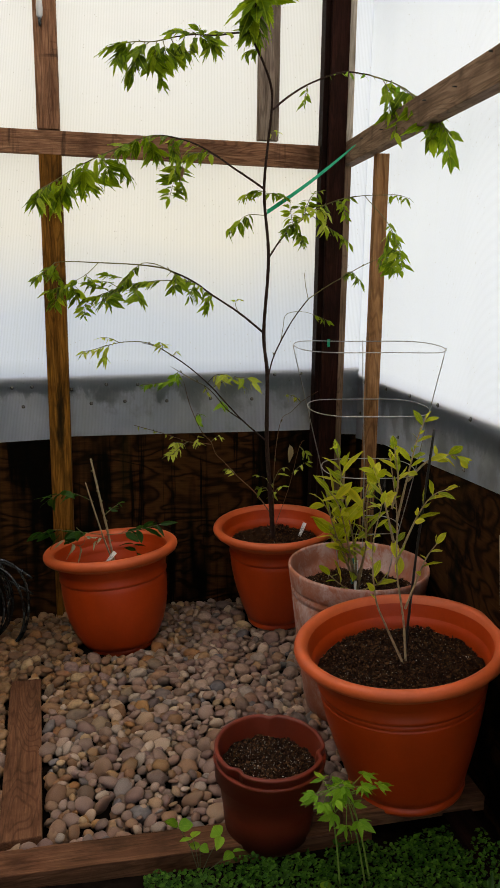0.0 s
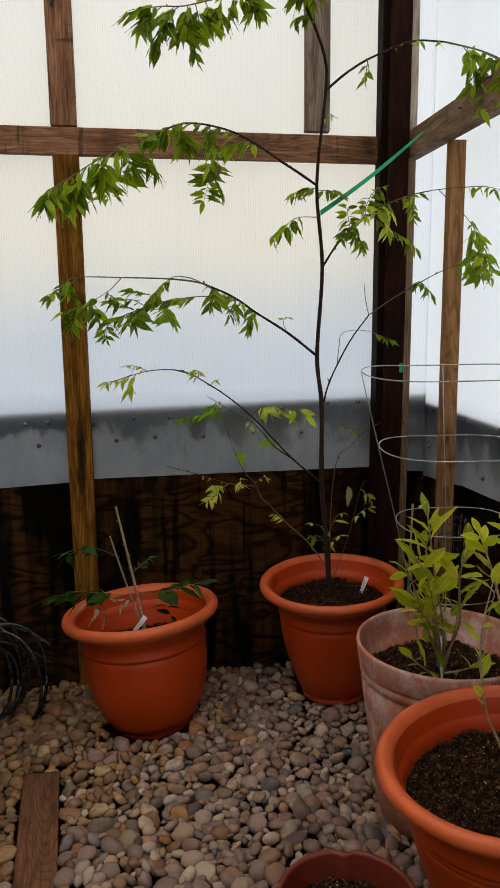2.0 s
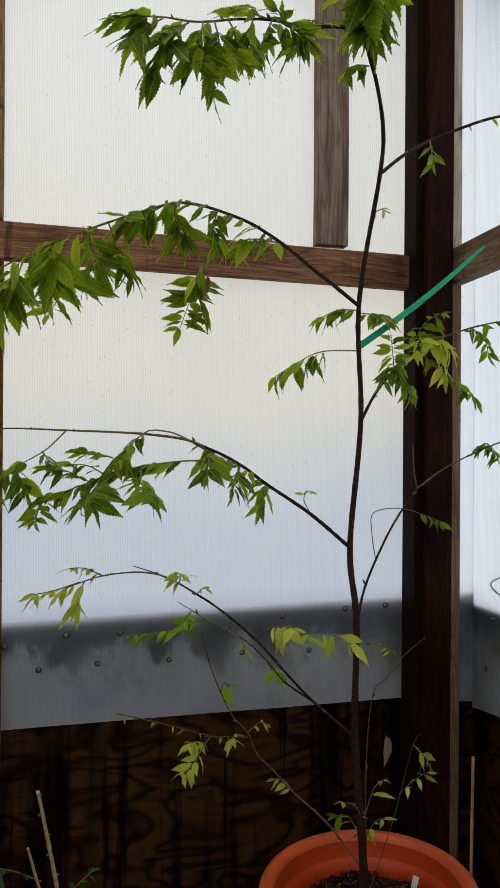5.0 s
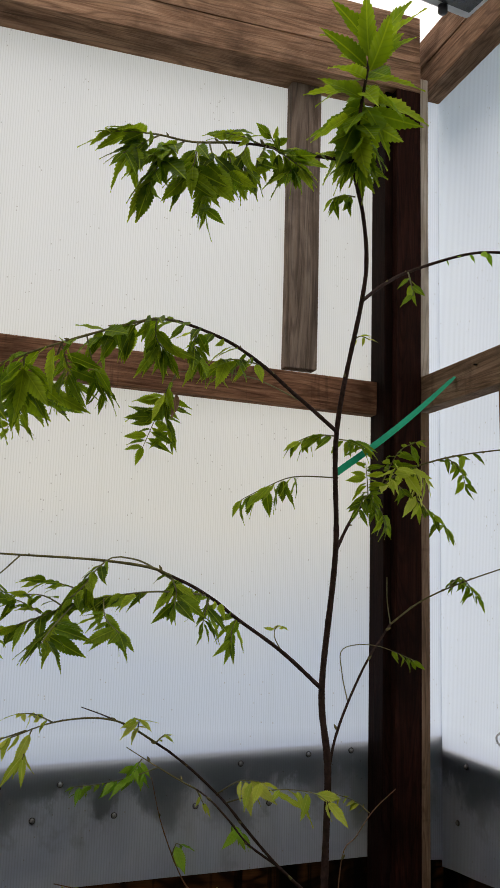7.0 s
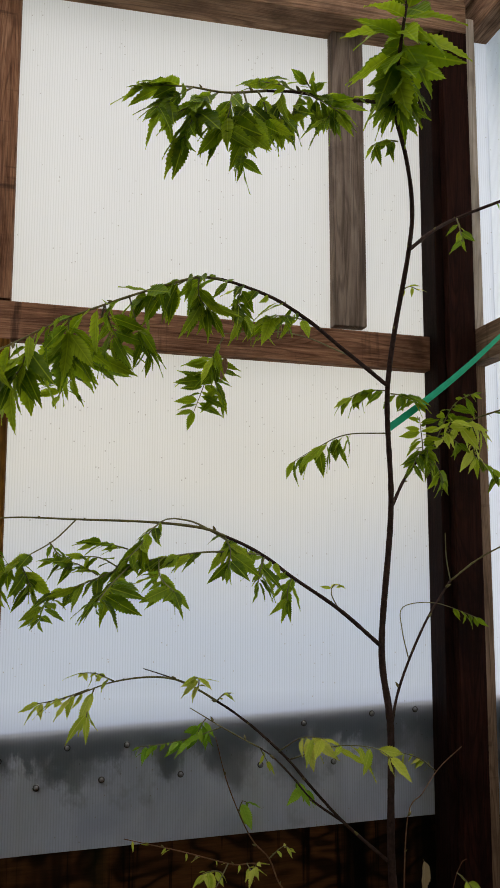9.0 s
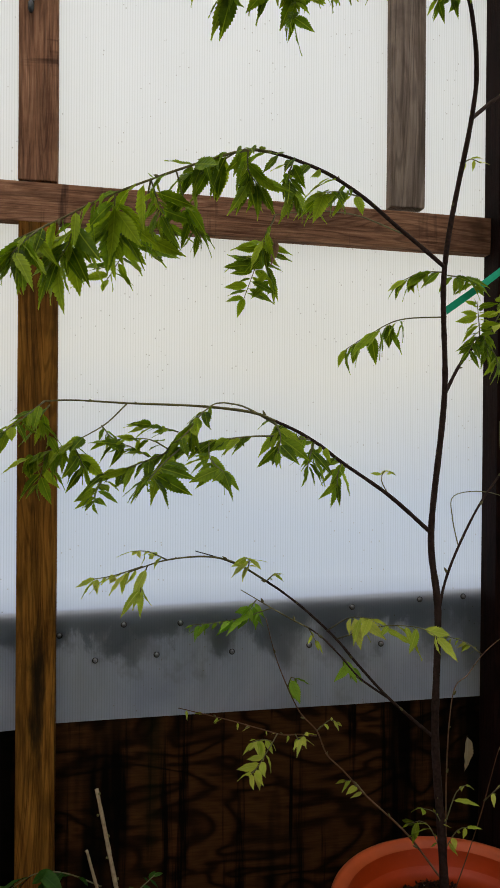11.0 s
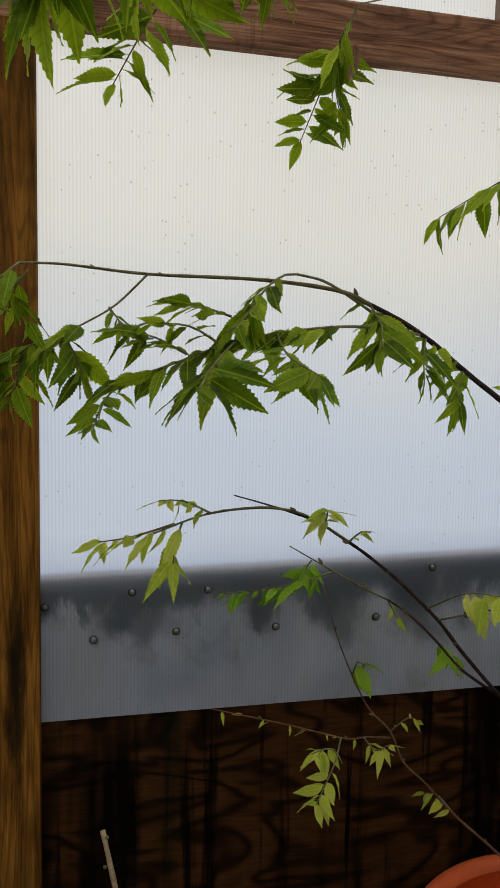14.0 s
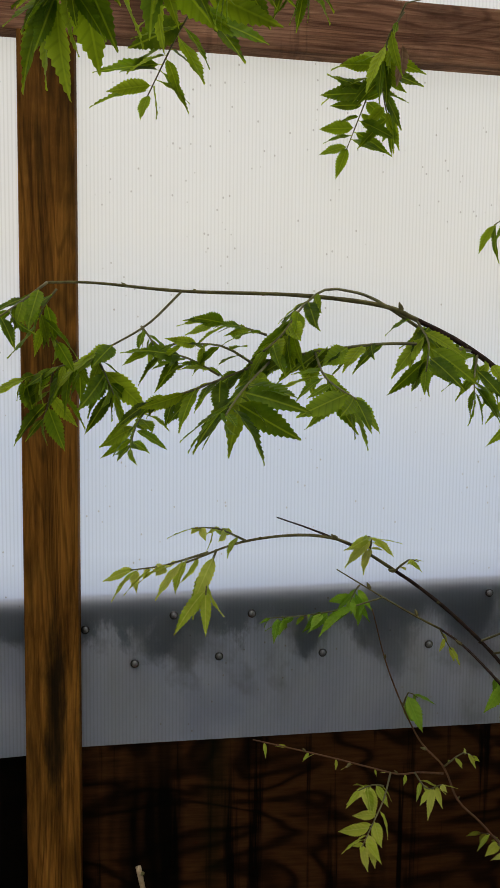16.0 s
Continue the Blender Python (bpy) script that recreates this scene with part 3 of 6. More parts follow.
# ---- walls ----
def sheet_bm(x0, x1, zb0, zb1, zt, thick=0.0035, out=(0, 1)):
    """A twin-wall sheet in the plane y=0, milky skin on the room's side (-y)."""
    bm = bmesh.new()
    n = 8
    rows = []
    for y in (0.0, thick):
        row = []
        for i in range(n + 1):
            x = x0 + (x1 - x0) * i / n
            zb = zb0 + (zb1 - zb0) * i / n
            row.append((bm.verts.new((x, y, zb + 0.002 * noise.noise(Vector((x * 9, 0, 0))))), bm.verts.new((x, y, zt))))
        rows.append(row)
    for i in range(n):
        f = bm.faces.new((rows[0][i][0], rows[0][i + 1][0], rows[0][i + 1][1], rows[0][i][1]))
        f.material_index = 0
        f = bm.faces.new((rows[1][i + 1][0], rows[1][i][0], rows[1][i][1], rows[1][i + 1][1]))
        f.material_index = 1
        f = bm.faces.new((rows[0][i][0], rows[1][i][0], rows[1][i + 1][0], rows[0][i + 1][0]))
        f.material_index = 0
    return bm


screw_mesh = None


def screw(parent, x, z, y=-0.0045):
    """A hex-washer screw head on a dark rubber ring."""
    global screw_mesh
    if screw_mesh is None:
        bm = lathe_bm([(0.0088, 0), (0.0088, 0.0014), (0.0066, 0.0022), (0.0062, 0.0026), (0.0058, 0.0034), (0.0044, 0.0036), (0.0042, 0.0068), (0.0028, 0.0078)], 14)
        for f in bm.faces:
            f.material_index = 0 if max(v.co.z for v in f.verts) < 0.003 else 1
        one = part("screw", bm, [BLACK, SCREW], parent, smooth=True, m=pose(x, y, z, 90) @ Matrix.Scale(0.86, 4))
        screw_mesh = one.data
        return one
    ob = new("screw", screw_mesh)
    ob.parent = parent
    ob.matrix_local = pose(x, y, z, 90) @ Matrix.Scale(0.86, 4)
    return ob


TOP = 2.868
wall_back = empty("wall_back", pose(0, 0, 0), "greenhouse wall of milky twin-wall sheet on dark timber framing over plywood", "wall", kind="structure")
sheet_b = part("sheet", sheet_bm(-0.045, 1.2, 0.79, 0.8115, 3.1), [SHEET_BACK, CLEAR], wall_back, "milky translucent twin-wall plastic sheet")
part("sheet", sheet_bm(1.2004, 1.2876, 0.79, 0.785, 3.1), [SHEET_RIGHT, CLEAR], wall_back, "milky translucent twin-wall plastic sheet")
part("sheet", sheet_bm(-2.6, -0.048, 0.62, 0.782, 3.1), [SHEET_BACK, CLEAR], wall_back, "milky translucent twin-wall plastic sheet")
for x, z in ((0.007, 1.0), (0.158, 1.022), (0.294, 1.022), (0.091, 0.938), (0.237, 0.947), (0.421, 0.948), (0.615, 0.958), (0.801, 0.955), (0.725, 1.05),
             (0.903, 1.065), (1.02, 1.07), (-0.16, 1.012), (-0.245, 1.008), (-0.2, 0.925), (-0.36, 0.99), (-0.42, 0.915)):
    screw(sheet_b, x, z)
bm = box_bm(-2.6, 1.312, 0.0042, 0.021, -0.12, 1.06)
for v in bm.verts:
    if v.co.z > 1:
        v.co.z += 0.03 * v.co.x
part("plywood_panel", bm, PLY, wall_back, "dark weathered plywood with knots and drip stains")
timber("stud", (-0.0445, -0.02, -0.1), (-0.0445, -0.02, 1.972), 0.089, 0.038, WOOD_LEFT, wall_back, "golden-brown stained timber post")
timber("stud", (-0.0465, -0.02, 2.064), (-0.0465, -0.02, TOP), 0.089, 0.038, WOOD_RAIL, wall_back)
timber("rail", (-2.6, -0.021, 2.072), (1.07, -0.021, 1.989), 0.0925, 0.038, WOOD_RAIL, wall_back, "reddish-brown horizontal timber rail")
timber("stud", (0.849, -0.02, 2.05), (0.849, -0.02, TOP), 0.089, 0.038, WOOD_GREY, wall_back, "grey weathered timber stud")
timber("stud", (-1.3, -0.02, -0.1), (-1.3, -0.02, 1.98), 0.089, 0.038, WOOD_POST, wall_back)
timber("top_plate", (-2.6, -0.055, TOP + 0.044), (1.166, -0.055, TOP + 0.044), 0.089, 0.11, WOOD_PLATE, wall_back, "pale brown doubled timber plate")
timber("top_plate", (-2.6, -0.053, TOP + 0.164), (1.166, -0.053, TOP + 0.164), 0.142, 0.108, WOOD_PLATE, wall_back)
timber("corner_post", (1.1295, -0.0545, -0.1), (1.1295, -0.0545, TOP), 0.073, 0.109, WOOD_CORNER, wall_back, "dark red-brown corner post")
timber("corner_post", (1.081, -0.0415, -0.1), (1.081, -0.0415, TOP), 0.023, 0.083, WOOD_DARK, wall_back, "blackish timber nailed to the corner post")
timber("batten", (1.1805, -0.052, -0.1), (1.1805, -0.052, 1.948), 0.027, 0.1, WOOD_SIDE, wall_back, "brown timber batten")
timber("batten", (1.1805, -0.052, 2.043), (1.1805, -0.052, 2.919), 0.027, 0.1, WOOD_PALE, wall_back, "whitish weathered batten")

# The right wall opens outwards by a little under one degree; in its own space it is the plane y = 0, x runs away from the corner.
RIGHT = pose(1.288, 0.0, 0, 0, 0, -90 + 0.8)
wall_right = empty("wall_right", RIGHT, "greenhouse side wall of milky sheet on timber rail and studs over plywood", "wall", kind="structure")
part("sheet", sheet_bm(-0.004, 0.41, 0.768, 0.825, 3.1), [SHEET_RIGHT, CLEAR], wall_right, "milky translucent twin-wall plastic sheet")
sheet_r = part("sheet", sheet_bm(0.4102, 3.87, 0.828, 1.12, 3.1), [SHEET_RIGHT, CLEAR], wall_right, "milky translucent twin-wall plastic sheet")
for x, z in ((0.12, 1.045), (0.44, 1.06), (0.73, 1.075), (1.01, 1.088), (1.28, 1.09), (1.26, 0.93), (0.62, 0.9), (1.62, 1.1), (1.95, 1.11), (0.08, 0.9)):
    screw(sheet_r, x, z)
bm = box_bm(-0.004, 3.87, 0.0042, 0.021, -0.12, 1.07)
for v in bm.verts:
    if v.co.z > 1:
        v.co.z += 0.028 * v.co.x
part("plywood_panel", bm, PLY_SIDE, wall_right, "dark weathered plywood with black blotches")
timber("rail", (0.03, -0.0965, 2.0), (3.86, -0.0965, 2.005), 0.09, 0.05, WOOD_SIDE, wall_right, "brown horizontal timber rail with nail points")
timber("stud", (0.43, -0.058, -0.1), (0.41, -0.058, 1.955), 0.043, 0.05, WOOD_TAN, wall_right, "pale orange-tan timber stud", wobble=0.003)
timber("stud", (1.9, -0.046, -0.1), (1.9, -0.046, 1.955), 0.038, 0.084, WOOD_TAN, wall_right)
timber("top_plate", (0.004, -0.036, TOP + 0.096), (3.86, -0.036, TOP + 0.096), 0.089, 0.068, WOOD_PLATE, wall_right)
timber("top_plate", (0.006, -0.038, TOP + 0.186), (3.86, -0.038, TOP + 0.186), 0.089, 0.07, WOOD_PLATE, wall_right)
for x in (0.36, 0.62, 0.83, 1.06, 1.3, 1.52):
    bm = lathe_bm([(0.0022, 0), (0.002, 0.01), (0.0004, 0.014)], 6)
    part("nail", bm, BLACK, wall_right, m=pose(x, -0.1205, 2.02 + 0.02 * math.sin(x * 9), 90, 0, 14 * math.sin(x * 5)))

# Unseen plain walls close the greenhouse behind the camera, opaque to hold back fill light.
wall_left = empty("wall_left", pose(-2.6, 0, 0, 0, 0, 90), "plain plywood wall that closes the greenhouse", "wall", kind="structure")
part("plywood_panel", box_bm(-3.88, 0, 0.0, 0.036, -0.12, 3.1), PLY, wall_left)
# opening added, not known to exist, to light the pots from the front
wall_front = empty("wall_front", pose(0, -3.86, 0, 0, 0, 180), "unseen plain plywood wall with a gap added to let front light in", "wall", kind="structure")
part("plywood_panel", box_bm(-1.46, -1.3, 0.020, 0.036, -0.12, 2.1), PLY, wall_front)
part("plywood_panel", box_bm(0.5, 2.6, 0.020, 0.036, -0.12, 2.1), PLY, wall_front)
part("plywood_panel", box_bm(-1.46, 2.6, 0.020, 0.036, 2.1, 3.1), PLY, wall_front)
bm = bmesh.new()
bmesh.ops.create_grid(bm, x_segments=1, y_segments=1, size=1)
for v in bm.verts:
    v.co = Vector((-0.58 + v.co.x * 2.06, -1.92 + v.co.y * 1.98, 3.105))
bmesh.ops.reverse_faces(bm, faces=bm.faces)
res = bmesh.ops.extrude_face_region(bm, geom=list(bm.faces))
for v in [g for g in res["geom"] if isinstance(g, bmesh.types.BMVert)]:
    v.co.z += 0.006
for f in bm.faces:
    f.material_index = 0 if f.calc_center_median().z < 3.106 else 1
tagged(part("ceiling", bm, [SHEET_ROOF, CLEAR]), "milky translucent sheet roof of the greenhouse", "ceiling", kind="structure")


# ---- leaves ----
def leaf_data(name, width, teeth, fold, curl, twist, mat, obovate=0.0):
    """A single leaf, one unit long with its short stalk, base at the origin, tip along +y."""
    verts, faces = [], []
    n = teeth
    for i in range(n + 1):
        t = i / n
        if obovate:
            w = width * 0.5 * math.sin(math.pi * t ** (0.72 + obovate)) ** 0.85 if 0 < i < n else 0.012
            tooth = 1.0
        else:
            u = max(0.0, (t - 0.07) / 0.93)
            w = 0.5 * width * math.sin(math.pi * u ** 0.68) ** 0.82 * (1 - 0.46 * max(0.0, (u - 0.5) / 0.5) ** 1.35) if 0 < u < 1 else 0.006
            tooth = 1.06 if i % 2 else 0.87
        z = -curl * t ** 1.8
        a = twist * t
        for s in (-1, -0.55, 0, 0.55, 1):
            skew = 1.0 + (0.12 if s < 0 else -0.06)
            side = s * w * skew * (tooth if abs(s) == 1 else 1.0)
            px, pz = side, fold * abs(side) * (1.15 - 0.55 * abs(s)) + 0.012 * abs(s) * math.sin(t * 19 + 2 * s)
            reach = t + (0.02 if (abs(s) == 1 and i % 2 and not obovate) else 0.0) + 0.05 * abs(side)
            verts.append((px * math.cos(a) - pz * math.sin(a), reach, z + px * math.sin(a) + pz * math.cos(a)))
    for i in range(n):
        for q in range(4):
            k = 5 * i + q
            faces.append((k, k + 1, k + 6, k + 5))
    me = bpy.data.meshes.new(name)
    me.from_pydata(verts, [], faces)
    me.polygons.foreach_set("use_smooth", [True] * len(faces))
    me.materials.append(mat)
    leaf_uv(me, [(v[0] + 0.5, v[1]) for v in verts])
    return me


def leaf_uv(me, flat):
    """The leaf's own flat place as UV, for its veins."""
    uv = me.uv_layers.new(name="leaf")
    for loop in me.loops:
        uv.data[loop.index].uv = flat[loop.vertex_index]


def leaf_set(mat, width=0.34, obovate=0.0):
    return [leaf_data("leaf", width * w, 9 if obovate else 26, f, c, t, mat, obovate)
            for w, f, c, t in ((1.0, 0.25, 0.15, 0.1), (0.82, 0.4, 0.26, -0.2), (1.1, 0.18, 0.1, 0.2), (0.74, 0.5, 0.36, 0.35), (0.92, 0.32, 0.22, -0.35))]


TREE_LEAVES = leaf_set(LEAF)
BROAD_LEAVES = leaf_set(LEAF_APEX, 0.38)
TREE_BROAD = leaf_set(LEAF, 0.38)
YOUNG_LEAVES = leaf_set(LEAF_YOUNG)
CITRUS_LEAVES = leaf_set(LEAF_CITRUS, 0.42, 0.35)
NARROW_LEAVES = leaf_set(LEAF_CITRUS, 0.33, 0.3)
DARK_LEAVES = leaf_set(LEAF_DARK, 0.36, 0.12)
PALE_LEAVES = [leaf_data("leaf", 0.36, 14, 0.5, 0.9, 2.2, LEAF_PALE), leaf_data("leaf", 0.3, 14, 0.7, 0.6, -2.6, LEAF_PALE)]
FRESH_LEAVES = leaf_set(LEAF_SEED)
DRY_LEAVES = leaf_set(LEAF_DRY, 0.4)
DEAD_LEAF = leaf_data("leaf", 0.3, 16, 0.6, 0.3, 0.9, LEAF_BROWN)


def leaf_pose(p, d, size, rng, up=Vector((0, 0, 1)), loose=0.6):
    """A leaf at p that points along d, its upper face towards up."""
    d = Vector(d).normalized()
    x = d.cross(up)
    if x.length < 0.15:
        x = d.cross(Vector((rng.uniform(-1, 1), rng.uniform(-1, 1), 0.1)))
    x.normalize()
    z = x.cross(d).normalized()
    roll = rng.gauss(0, loose)
    x, z = x * math.cos(roll) + z * math.sin(roll), z * math.cos(roll) - x * math.sin(roll)
    m = Matrix((x * size, d * size, z * size)).transposed().to_4x4()
    m.translation = p
    return m


def leaves_along(out, line, count, size, rng, meshes, droop=0.6, lo=0.1, hi=1.0, tipward=0.5, spread=0.7, plane=None, end=False, spiral=False):
    """Leaves in two ranks along a twig, hanging by droop, the last one at its tip."""
    pts = smooth_line(line, 0.006)
    n = len(pts)
    plane = rng.uniform(-0.5, 0.5) if plane is None else plane
    for k in range(count + (1 if end else 0)):
        last = k == count
        t = hi if last else lo + (hi - lo) * (k + rng.uniform(0.1, 0.9)) / count
        i = min(n - 2, int(t * (n - 1)))
        tan = (pts[min(i + 3, n - 1)] - pts[max(0, i - 3)]).normalized()
        side = tan.cross(Vector((0, 0, 1)))
        if side.length < 0.1:
            side = Vector((1, 0, 0))
        side.normalize()
        side = side * math.cos(plane) + tan.cross(side) * math.sin(plane)
        if spiral:
            side = side * math.cos(2.4 * k) + tan.cross(side) * math.sin(2.4 * k)
        s = 1 if k % 2 or spiral else -1
        flat = side.cross(tan)
        if flat.z < 0:
            flat = -flat
        hang = -droop * rng.uniform(0.35, 1.35)
        if last:
            d = tan + Vector((0, 0, 0.5 * hang))
        else:
            d = tan * tipward * rng.uniform(0.7, 1.3) + side * s * spread * rng.uniform(0.75, 1.25)
            d += Vector((rng.gauss(0, 0.34), rng.gauss(0, 0.34), hang))
        if droop > 0:
            d.z = min(d.z, 0.18 * d.xy.length)
        grown = (0.72 + 0.4 * math.sin(math.pi * (0.12 + 0.76 * t))) * rng.choice((0.5, 0.75, 0.9, 1.0, 1.1, 1.2))
        out.append((meshes[rng.randrange(len(meshes))], leaf_pose(pts[i], d, size * grown, rng, (flat + Vector((0, -0.25, 0.4))), 0.7)))


def hang_leaves(parent, items, limit=300, near=Vector((0.4, -1.3, 1.4))):
    """The leaves nearest to the middle of the greenhouse one by one, the rest joined."""
    items = sorted(items, key=lambda q: (q[1].translation - near).length)
    inv = parent.matrix_world.inverted()
    for me, m in items[:limit]:
        ob = new("leaf", me)
        ob.parent = parent
        ob.matrix_local = inv @ m
    groups = {}
    for me, m in items[limit:]:
        groups.setdefault(me.materials[0].name, []).append((me, m))
    for rest in groups.values():
        verts, faces, flat = [], [], []
        for me, m in rest:
            k = len(verts)
            verts += [tuple(inv @ m @ v.co) for v in me.vertices]
            flat += [(v.co.x + 0.5, v.co.y) for v in me.vertices]
            faces += [tuple(k + i for i in f.vertices) for f in me.polygons]
        ob = from_data("foliage", verts, faces, rest[0][0].materials[0], parent, smooth=True)
        leaf_uv(ob.data, flat)
        ob["kind"] = "stuff"


# ---- pots ----
def bell_pot(name, m, R, H, Rb, label, low=0.55, soil_at=0.72, soil_mat=SOIL, rng_seed=1, group="planted pots", lip=0.072, twin=False, waist=0.79):
    """A moulded bell-shaped pot with a thick rolled rim, a collar line and a small foot."""
    pot = empty(name, m, label, "plant pot", group)
    rr = R * lip
    prof = [(Rb * 0.95, 0.0), (Rb * 1.05, 0.003), (Rb * 1.07, 0.012), (Rb * 1.05, 0.021), (Rb * 1.0, 0.026)]
    for t in (0.07, 0.12, 0.22, 0.34, 0.46, 0.58, 0.66):
        r = Rb + (R * waist - Rb) * (1 - (1 - t / 0.7) ** (1.0 + 1.4 * low))
        prof.append((r, t * H))
    rc = R * waist
    if twin:
        r = prof[-1][0]
        prof += [(r, 0.665 * H), (r * 0.985, 0.668 * H), (r * 0.985, 0.675 * H), (r * 1.005, 0.68 * H)]
    prof += [(rc * 0.985, 0.70 * H), (rc * 0.975, 0.705 * H), (rc * 1.012, 0.715 * H), (rc * 1.02, 0.735 * H), (rc * 1.005, 0.745 * H), (rc * 1.01, 0.80 * H), (rc * 1.03, 0.865 * H)]
    body_top = 0.885 * H
    prof += [(R * 0.86, body_top)]
    inner = [(R * (0.972 - 1.7 * lip), H - rr * 0.9), (R * (0.966 - 1.7 * lip), H - rr * 1.12), (R * 0.846, 0.9 * H), (R * (waist + 0.025), 0.83 * H), (rc * 0.985, 0.76 * H), (rc * 0.96, 0.72 * H), (rc * 0.90, 0.6 * H), (Rb * 1.1, 0.12 * H)]
    part("body", lathe_bm(prof + inner, 96, 0.004), TERRA, pot, smooth=True)
    zc = H - rr * 1.05
    rim = [(R * 0.86, body_top - 0.004)]
    for k in range(13):
        a = math.radians(-115 + k * 220 / 12)
        rim.append((R - rr + rr * math.cos(a), zc + rr * 1.05 * math.sin(a)))
    rim += [(R * (0.985 - 1.7 * lip), H - rr * 0.45), (R * (0.965 - 1.7 * lip), H - rr * 1.1)]
    part("rim", lathe_bm(rim, 96, 0.003, False), TERRA_RIM, pot, "thick rolled rim, skylight painted in as lighter orange", smooth=True)
    soil_disc(pot, R * waist if soil_at > 0.78 else rc * 0.94, soil_at * H, soil_mat, rng_seed)
    return pot


def soil_disc(pot, r, z, mat, seed, bumps=0.012, grains=260):
    bm = bmesh.new()
    rings, n = 26, 96
    prev = [bm.verts.new((0, 0, z + bumps * 1.5))]
    for i in range(1, rings + 1):
        cur = []
        for k in range(n):
            a = 2 * math.pi * k / n
            q = r * i / rings
            x, y = q * math.cos(a), q * math.sin(a)
            h = bumps * (noise.noise(Vector((x * 14, y * 14, seed))) + 0.7 * noise.noise(Vector((x * 45, y * 45, seed))) + 0.75 * noise.noise(Vector((x * 110, y * 110, seed))) + 0.5 * noise.noise(Vector((x * 210, y * 210, seed))))
            cur.append(bm.verts.new((x, y, z + h + bumps * 1.5 * (1 - (i / rings) ** 2))))
        for k in range(n):
            if i == 1:
                bm.faces.new((prev[0], cur[k], cur[(k + 1) % n]))
            else:
                bm.faces.new((prev[k], cur[k], cur[(k + 1) % n], prev[(k + 1) % n]))
        prev = cur
    low = [bm.verts.new((v.co.x * 0.9, v.co.y * 0.9, z - 0.06)) for v in prev]
    for k in range(n):
        bm.faces.new((prev[k], low[k], low[(k + 1) % n], prev[(k + 1) % n]))
    soil = part("soil", bm, mat, pot, "dark potting soil", smooth=True)
    pr = random.Random(seed)
    for name, count, lo, hi, stuff, label in (("bark_crumb", int(5200 * r * r / 0.05), 0.0025, 0.008, CRUMB, "loose bark crumbs"), ("perlite", int(grains * r * r / 0.05), 0.0012, 0.0026, PERLITE, "white perlite grains")):
        verts, faces = [], []
        for k in range(count):
            q, a = r * 0.985 * math.sqrt(pr.random()), pr.uniform(0, 6.283)
            x, y = q * math.cos(a), q * math.sin(a)
            size = lo + (hi - lo) * pr.random() ** 2.2
            h = z + bumps * (noise.noise(Vector((x * 14, y * 14, seed))) + 0.7 * noise.noise(Vector((x * 45, y * 45, seed)))) + bumps * 1.5 * (1 - (q / r) ** 2) + bumps * pr.uniform(-0.1, 0.75)
            turn = pose(x, y, h, pr.gauss(0, 35), pr.gauss(0, 35), pr.uniform(0, 360))
            w, t = size * pr.uniform(0.35, 0.9), size * pr.uniform(0.25, 0.55)
            s = len(verts)
            for cx, cy, cz in ((size, 0, 0), (-size, 0, 0), (0, w, 0), (0, -w, 0), (size * 0.2, 0, t), (0, 0, -t)):
                verts.append(tuple(turn @ Vector((cx, cy, cz))))
            faces += [(s + i, s + j, s + l) for i, j, l in ((0, 2, 4), (2, 1, 4), (1, 3, 4), (3, 0, 4), (2, 0, 5), (1, 2, 5), (3, 1, 5), (0, 3, 5))]
        if count:
            loose = from_data(name, verts, faces, stuff, soil, label)
            loose["kind"] = "stuff"
    return soil


POT_L = pose(0.215, -0.325, -0.055, -4, -5, 0)
bell_pot("plant_pot", POT_L, 0.279, 0.446, 0.13, "terracotta-coloured plastic pot with a cut stump regrowing", low=1.2, soil_at=0.66, rng_seed=2)
POT_T = pose(0.893, -0.256, 0.008, 2, -2.5, 0)
bell_pot("plant_pot", POT_T, 0.264, 0.45, 0.118, "terracotta-coloured plastic pot holding the young tree", waist=0.735, lip=0.062, low=0.5, soil_at=0.80, rng_seed=5)
POT_B = pose(1.087, -1.512, 0.062, 0.5, -6, 0)
bell_pot("plant_pot", POT_B, 0.296, 0.458, 0.157, "large terracotta-coloured plastic pot with a thin shrub", low=0.25, soil_at=0.79, soil_mat=SOIL_PERLITE, rng_seed=7, lip=0.058, twin=True)


def salted_pot(m, R, H, Rb):
    pot = empty("clay_pot", m, "terracotta pot whitened by salts with a yellow-green shrub", "plant pot", "planted pots")
    def at(z):
        return Rb + (R - Rb) * (z / H) ** 0.85
    prof = [(Rb * 0.92, 0), (Rb, 0.006)]
    for z in (0.1, 0.2, 0.3, 0.4, 0.5, 0.6, 0.68):
        prof.append((at(z * H), z * H))
    for z in (0.79, 0.845):
        prof += [(at(z * H), z * H), (at(z * H) - 0.004, (z + 0.008) * H), (at(z * H) - 0.004, (z + 0.02) * H), (at(z * H) + 0.002, (z + 0.03) * H)]
    prof += [(at(0.88 * H), 0.88 * H), (R * 0.985, 0.93 * H), (R, 0.985 * H), (R * 0.995, H), (R * 0.97, H * 1.003), (R * 0.955, 0.985 * H), (R * 0.93, 0.9 * H), (R * 0.895, 0.83 * H), (R * 0.88, 0.825 * H), (R * 0.87, 0.7 * H), (Rb * 0.8, 0.1 * H)]
    part("body", lathe_bm(prof, 96, 0.004), TERRA_SALT, pot, "clay body with white salt bloom", smooth=True)
    soil_disc(pot, R * 0.885, 0.80 * H, SOIL_PERLITE, 11, 0.012, 420)
    return pot


POT_W = pose(1.06, -0.982, 0, 0, 0, 0)
salted_pot(POT_W, 0.242, 0.53, 0.165)


